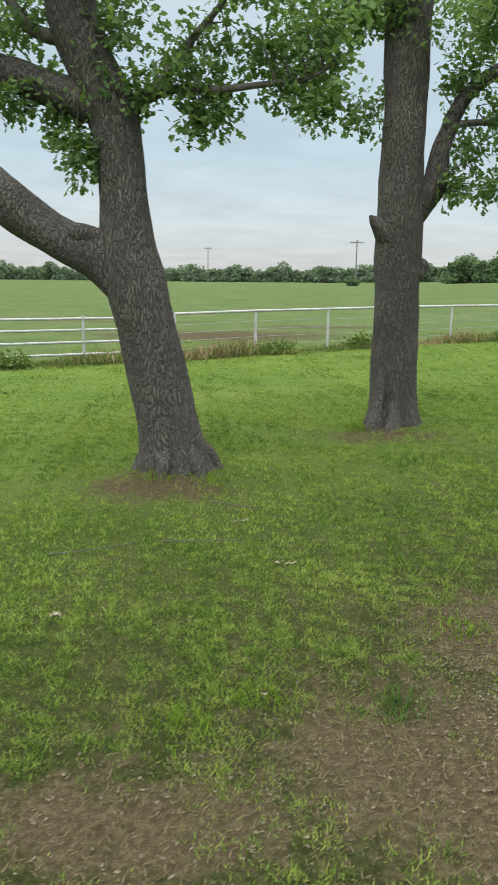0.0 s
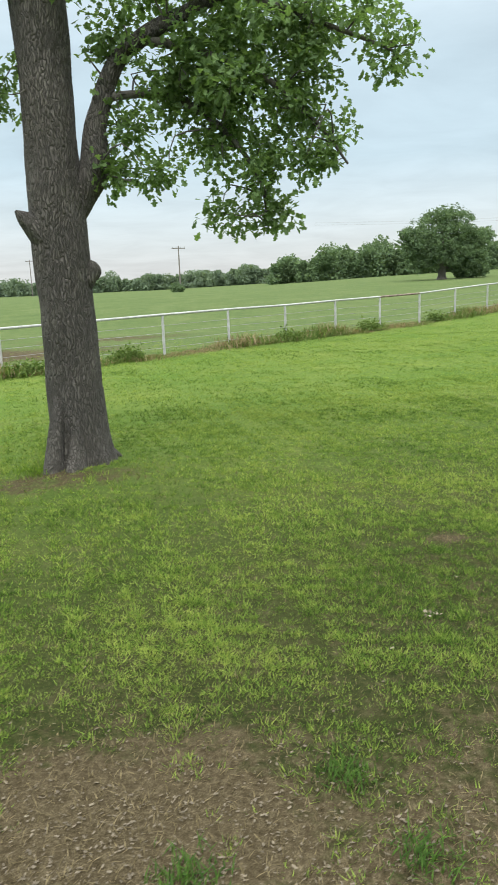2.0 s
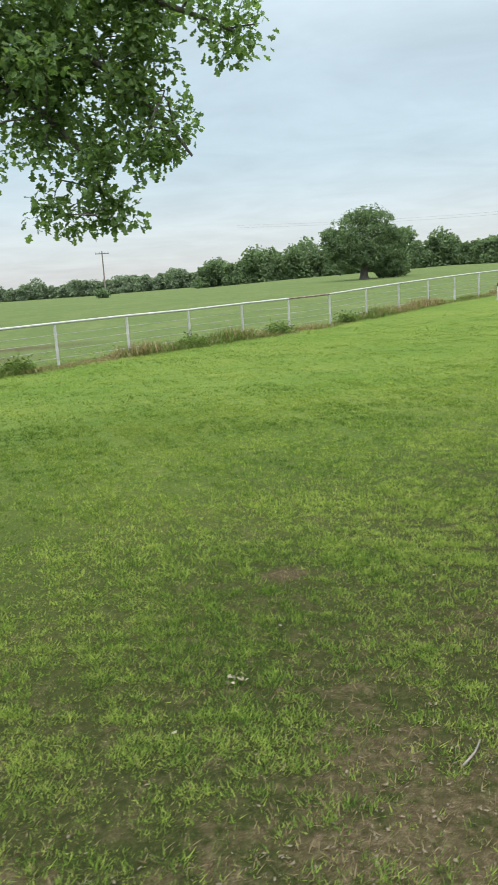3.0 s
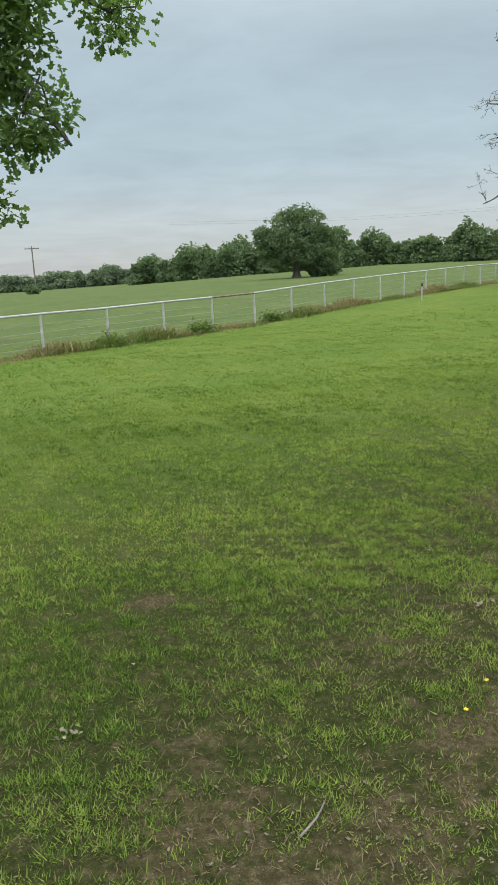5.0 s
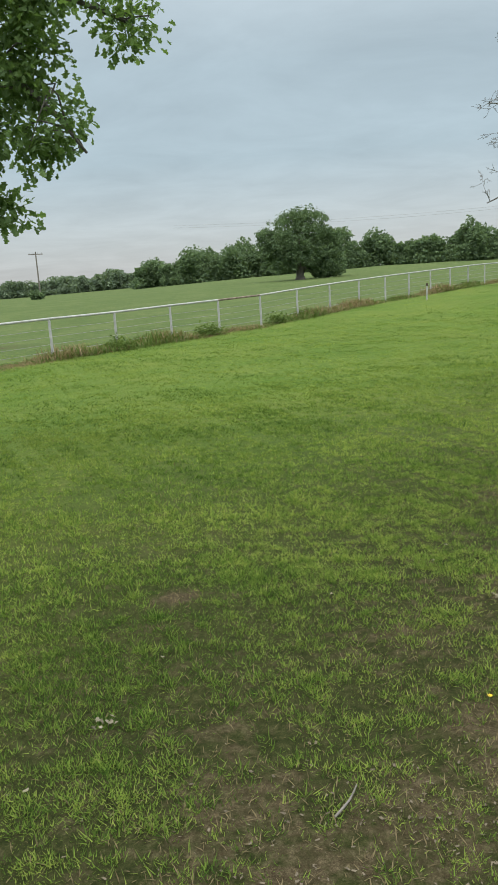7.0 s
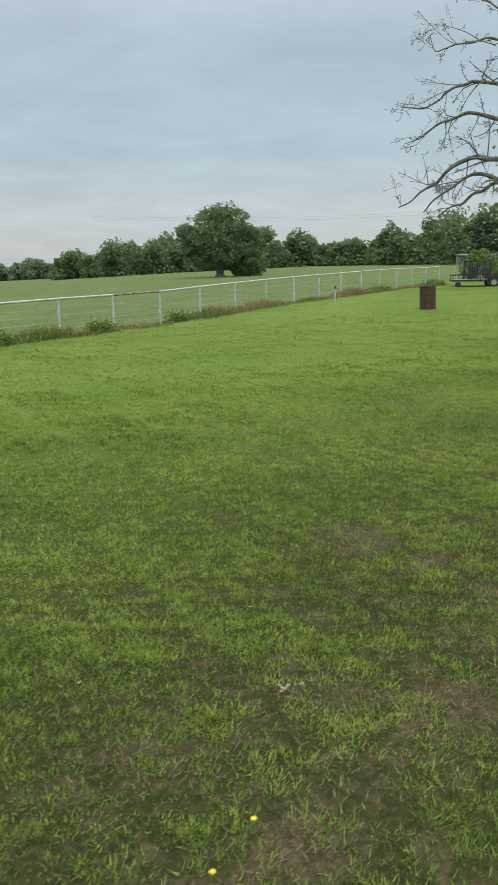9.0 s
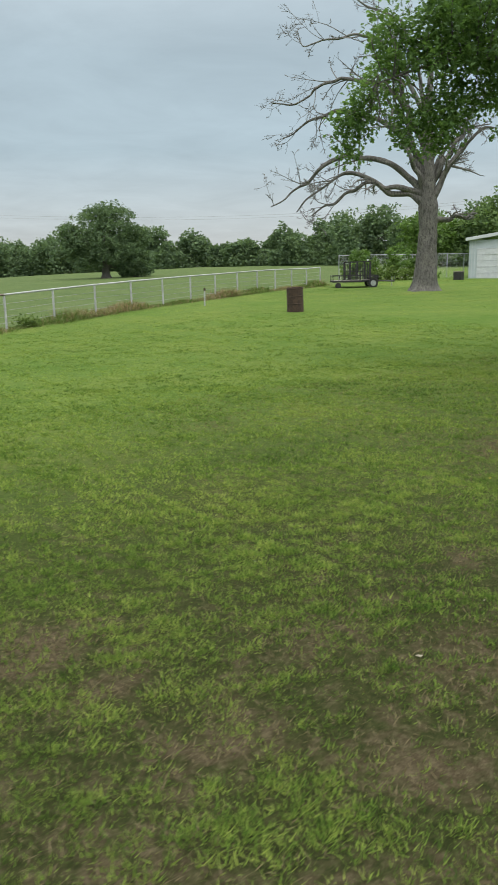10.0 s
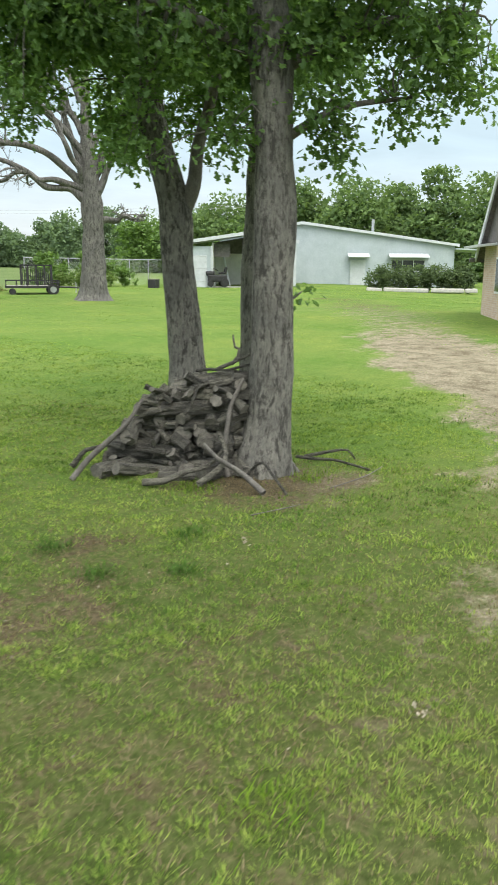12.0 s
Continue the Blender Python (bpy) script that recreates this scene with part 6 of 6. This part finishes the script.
def withered_sprig(at, size, seed):
    rng = np.random.default_rng(seed)
    px, py = at
    n = 9
    pts = np.stack([px + rng.normal(0, size, n), py + rng.normal(0, size, n), np.zeros(n)], -1)
    pts[:, 2] = height(pts[:, 0], pts[:, 1]) + 0.03
    ob = link_mesh("withered_sprig", *leaves(pts, rng.normal(0, 1, (n, 3)) * np.array([1, 1, 0.2]), 0.032, rng, 0.0), DEADLEAF, False)
    return tagged(ob, "pale withered oak leaf sprig on the grass", "leaf sprig", group="fallen sprigs", kind="stuff")


for i, (px, py) in enumerate(((-0.04, 6.42), (0.28, 5.43), (-1.17, 4.4), (6.55, 6.03), (4.11, 5.77), (15.87, 6.24), (17.08, 8.24))):
    withered_sprig((px, py), 0.028 if i != 3 else 0.04, 160 + i)


def flower(at, seed):
    rng = np.random.default_rng(seed)
    s = empty("dandelion", (*at, gz(*at)))
    part("stem", rod((0, 0, 0), (0.01, 0, 0.06), 0.0025, seg=5), WEED_LEAF, s)
    bm = bmesh.new()
    for k in range(12):
        a = k * 0.524
        q = [bm.verts.new(p) for p in ((0.01, 0, 0.06), (0.01 + 0.009 * math.cos(a - 0.2), 0.009 * math.sin(a - 0.2), 0.066), (0.01 + 0.015 * math.cos(a), 0.015 * math.sin(a), 0.064), (0.01 + 0.009 * math.cos(a + 0.2), 0.009 * math.sin(a + 0.2), 0.066))]
        bm.faces.new(q)
    part("petal_ring", bm, YELLOW, s)
    return tagged(s, "small yellow dandelion flower in the lawn", "flower", group="dandelions")


for i, at in enumerate(((6.02, 5.27), (5.79, 5.12), (13.23, 7.14), (12.02, 6.51), (12.94, 7.93), (12.07, 7.15), (11.93, 6.5), (13.74, 7.34), (12.4, 8.16))):
    flower(at, 170 + i)


def stick(a, b, r, seed):
    za, zb = gz(*a) + r + 0.01, gz(*b) + r + 0.02
    ln = math.hypot(b[0] - a[0], b[1] - a[1])
    mid = ((a[0] + b[0]) / 2 + 0.04 * ln, (a[1] + b[1]) / 2 - 0.07 * ln, (za + zb) / 2 + 0.01)
    ob = link_mesh("stick", *tube([(*a, za, r), (*mid, r * 0.85), (*b, zb, r * 0.6)], 7, 0.05, seed=seed, rough=0.2), GREY_WOOD if seed == 180 else LIMB_BARK)
    return tagged(ob, "short weathered stick lying on the grass", "stick", group="fallen sticks")


for i, (a, b) in enumerate((((4.79, 4.74), (4.95, 4.86)), ((-1.5, 5.45), (-0.9, 5.75)), ((-0.7, 5.85), (-0.1, 5.95)), ((2.4, 3.9), (2.75, 3.8)), ((-0.35, 6.9), (0.1, 6.75)), ((18.7, 8.55), (19.6, 8.5)), ((17.6, 8.6), (18.1, 8.45)))):
    stick(a, b, 0.005 if i else 0.0042, 180 + i)

# weeds along the pipe fence
rng = np.random.default_rng(190)
pts_x, pts_y, hh = [], [], []
for j in np.arange(-8, 16, 0.02):
    p = FENCE0 + FSTEP * j
    k = 34
    o = rng.normal(0, 0.26, k)
    pts_x.append(p.x + o * 0.5 + rng.normal(0, 0.05, k))
    pts_y.append(p.y - o * 0.86 - 0.15 + rng.normal(0, 0.05, k))
    hh.append((0.16 + 0.12 * math.sin(j * 1.3) + 0.10 * math.sin(j * 3.7 + 1)) * rng.uniform(0.5, 1.5, k))
px, py, hh = np.concatenate(pts_x), np.concatenate(pts_y), np.maximum(np.concatenate(hh), 0.06)
sel = rng.random(len(px)) < 0.55 + 0.3 * np.sin(px * 0.9)
WEED_STRAW = foliage("weed_straw", (0.18, 0.13, 0.085), (0.36, 0.29, 0.18), 0.85, 0.3, 0.05)
tagged(link_mesh("fence_weeds", *blades(px[sel], py[sel], hh[sel], np.full(sel.sum(), 0.013), rng, 0.9), WEED_LEAF, False), "green weeds growing along the pipe fence", "weeds", kind="stuff")
tagged(link_mesh("fence_straw", *blades(px[~sel], py[~sel], hh[~sel] * 1.1, np.full((~sel).sum(), 0.011), rng, 1.0), WEED_STRAW, False), "dry brown weeds along the pipe fence", "weeds", kind="stuff")
for i, (j, w) in enumerate(((-2.8, 0.35), (-1.6, 0.3), (0.9, 0.3), (2.6, 0.35), (4.3, 0.3), (-5.8, 0.4))):
    p = FENCE0 + FSTEP * j
    leafy_bush("weed_clump", (p.x, p.y - 0.3), [(0, 0, 0.16, w, 0.15), (w, 0.1, 0.14, w * 0.8, 0.13)], WEED_LEAF, "leafy weed clump at the fence foot", 700, 0.05, 200 + i)
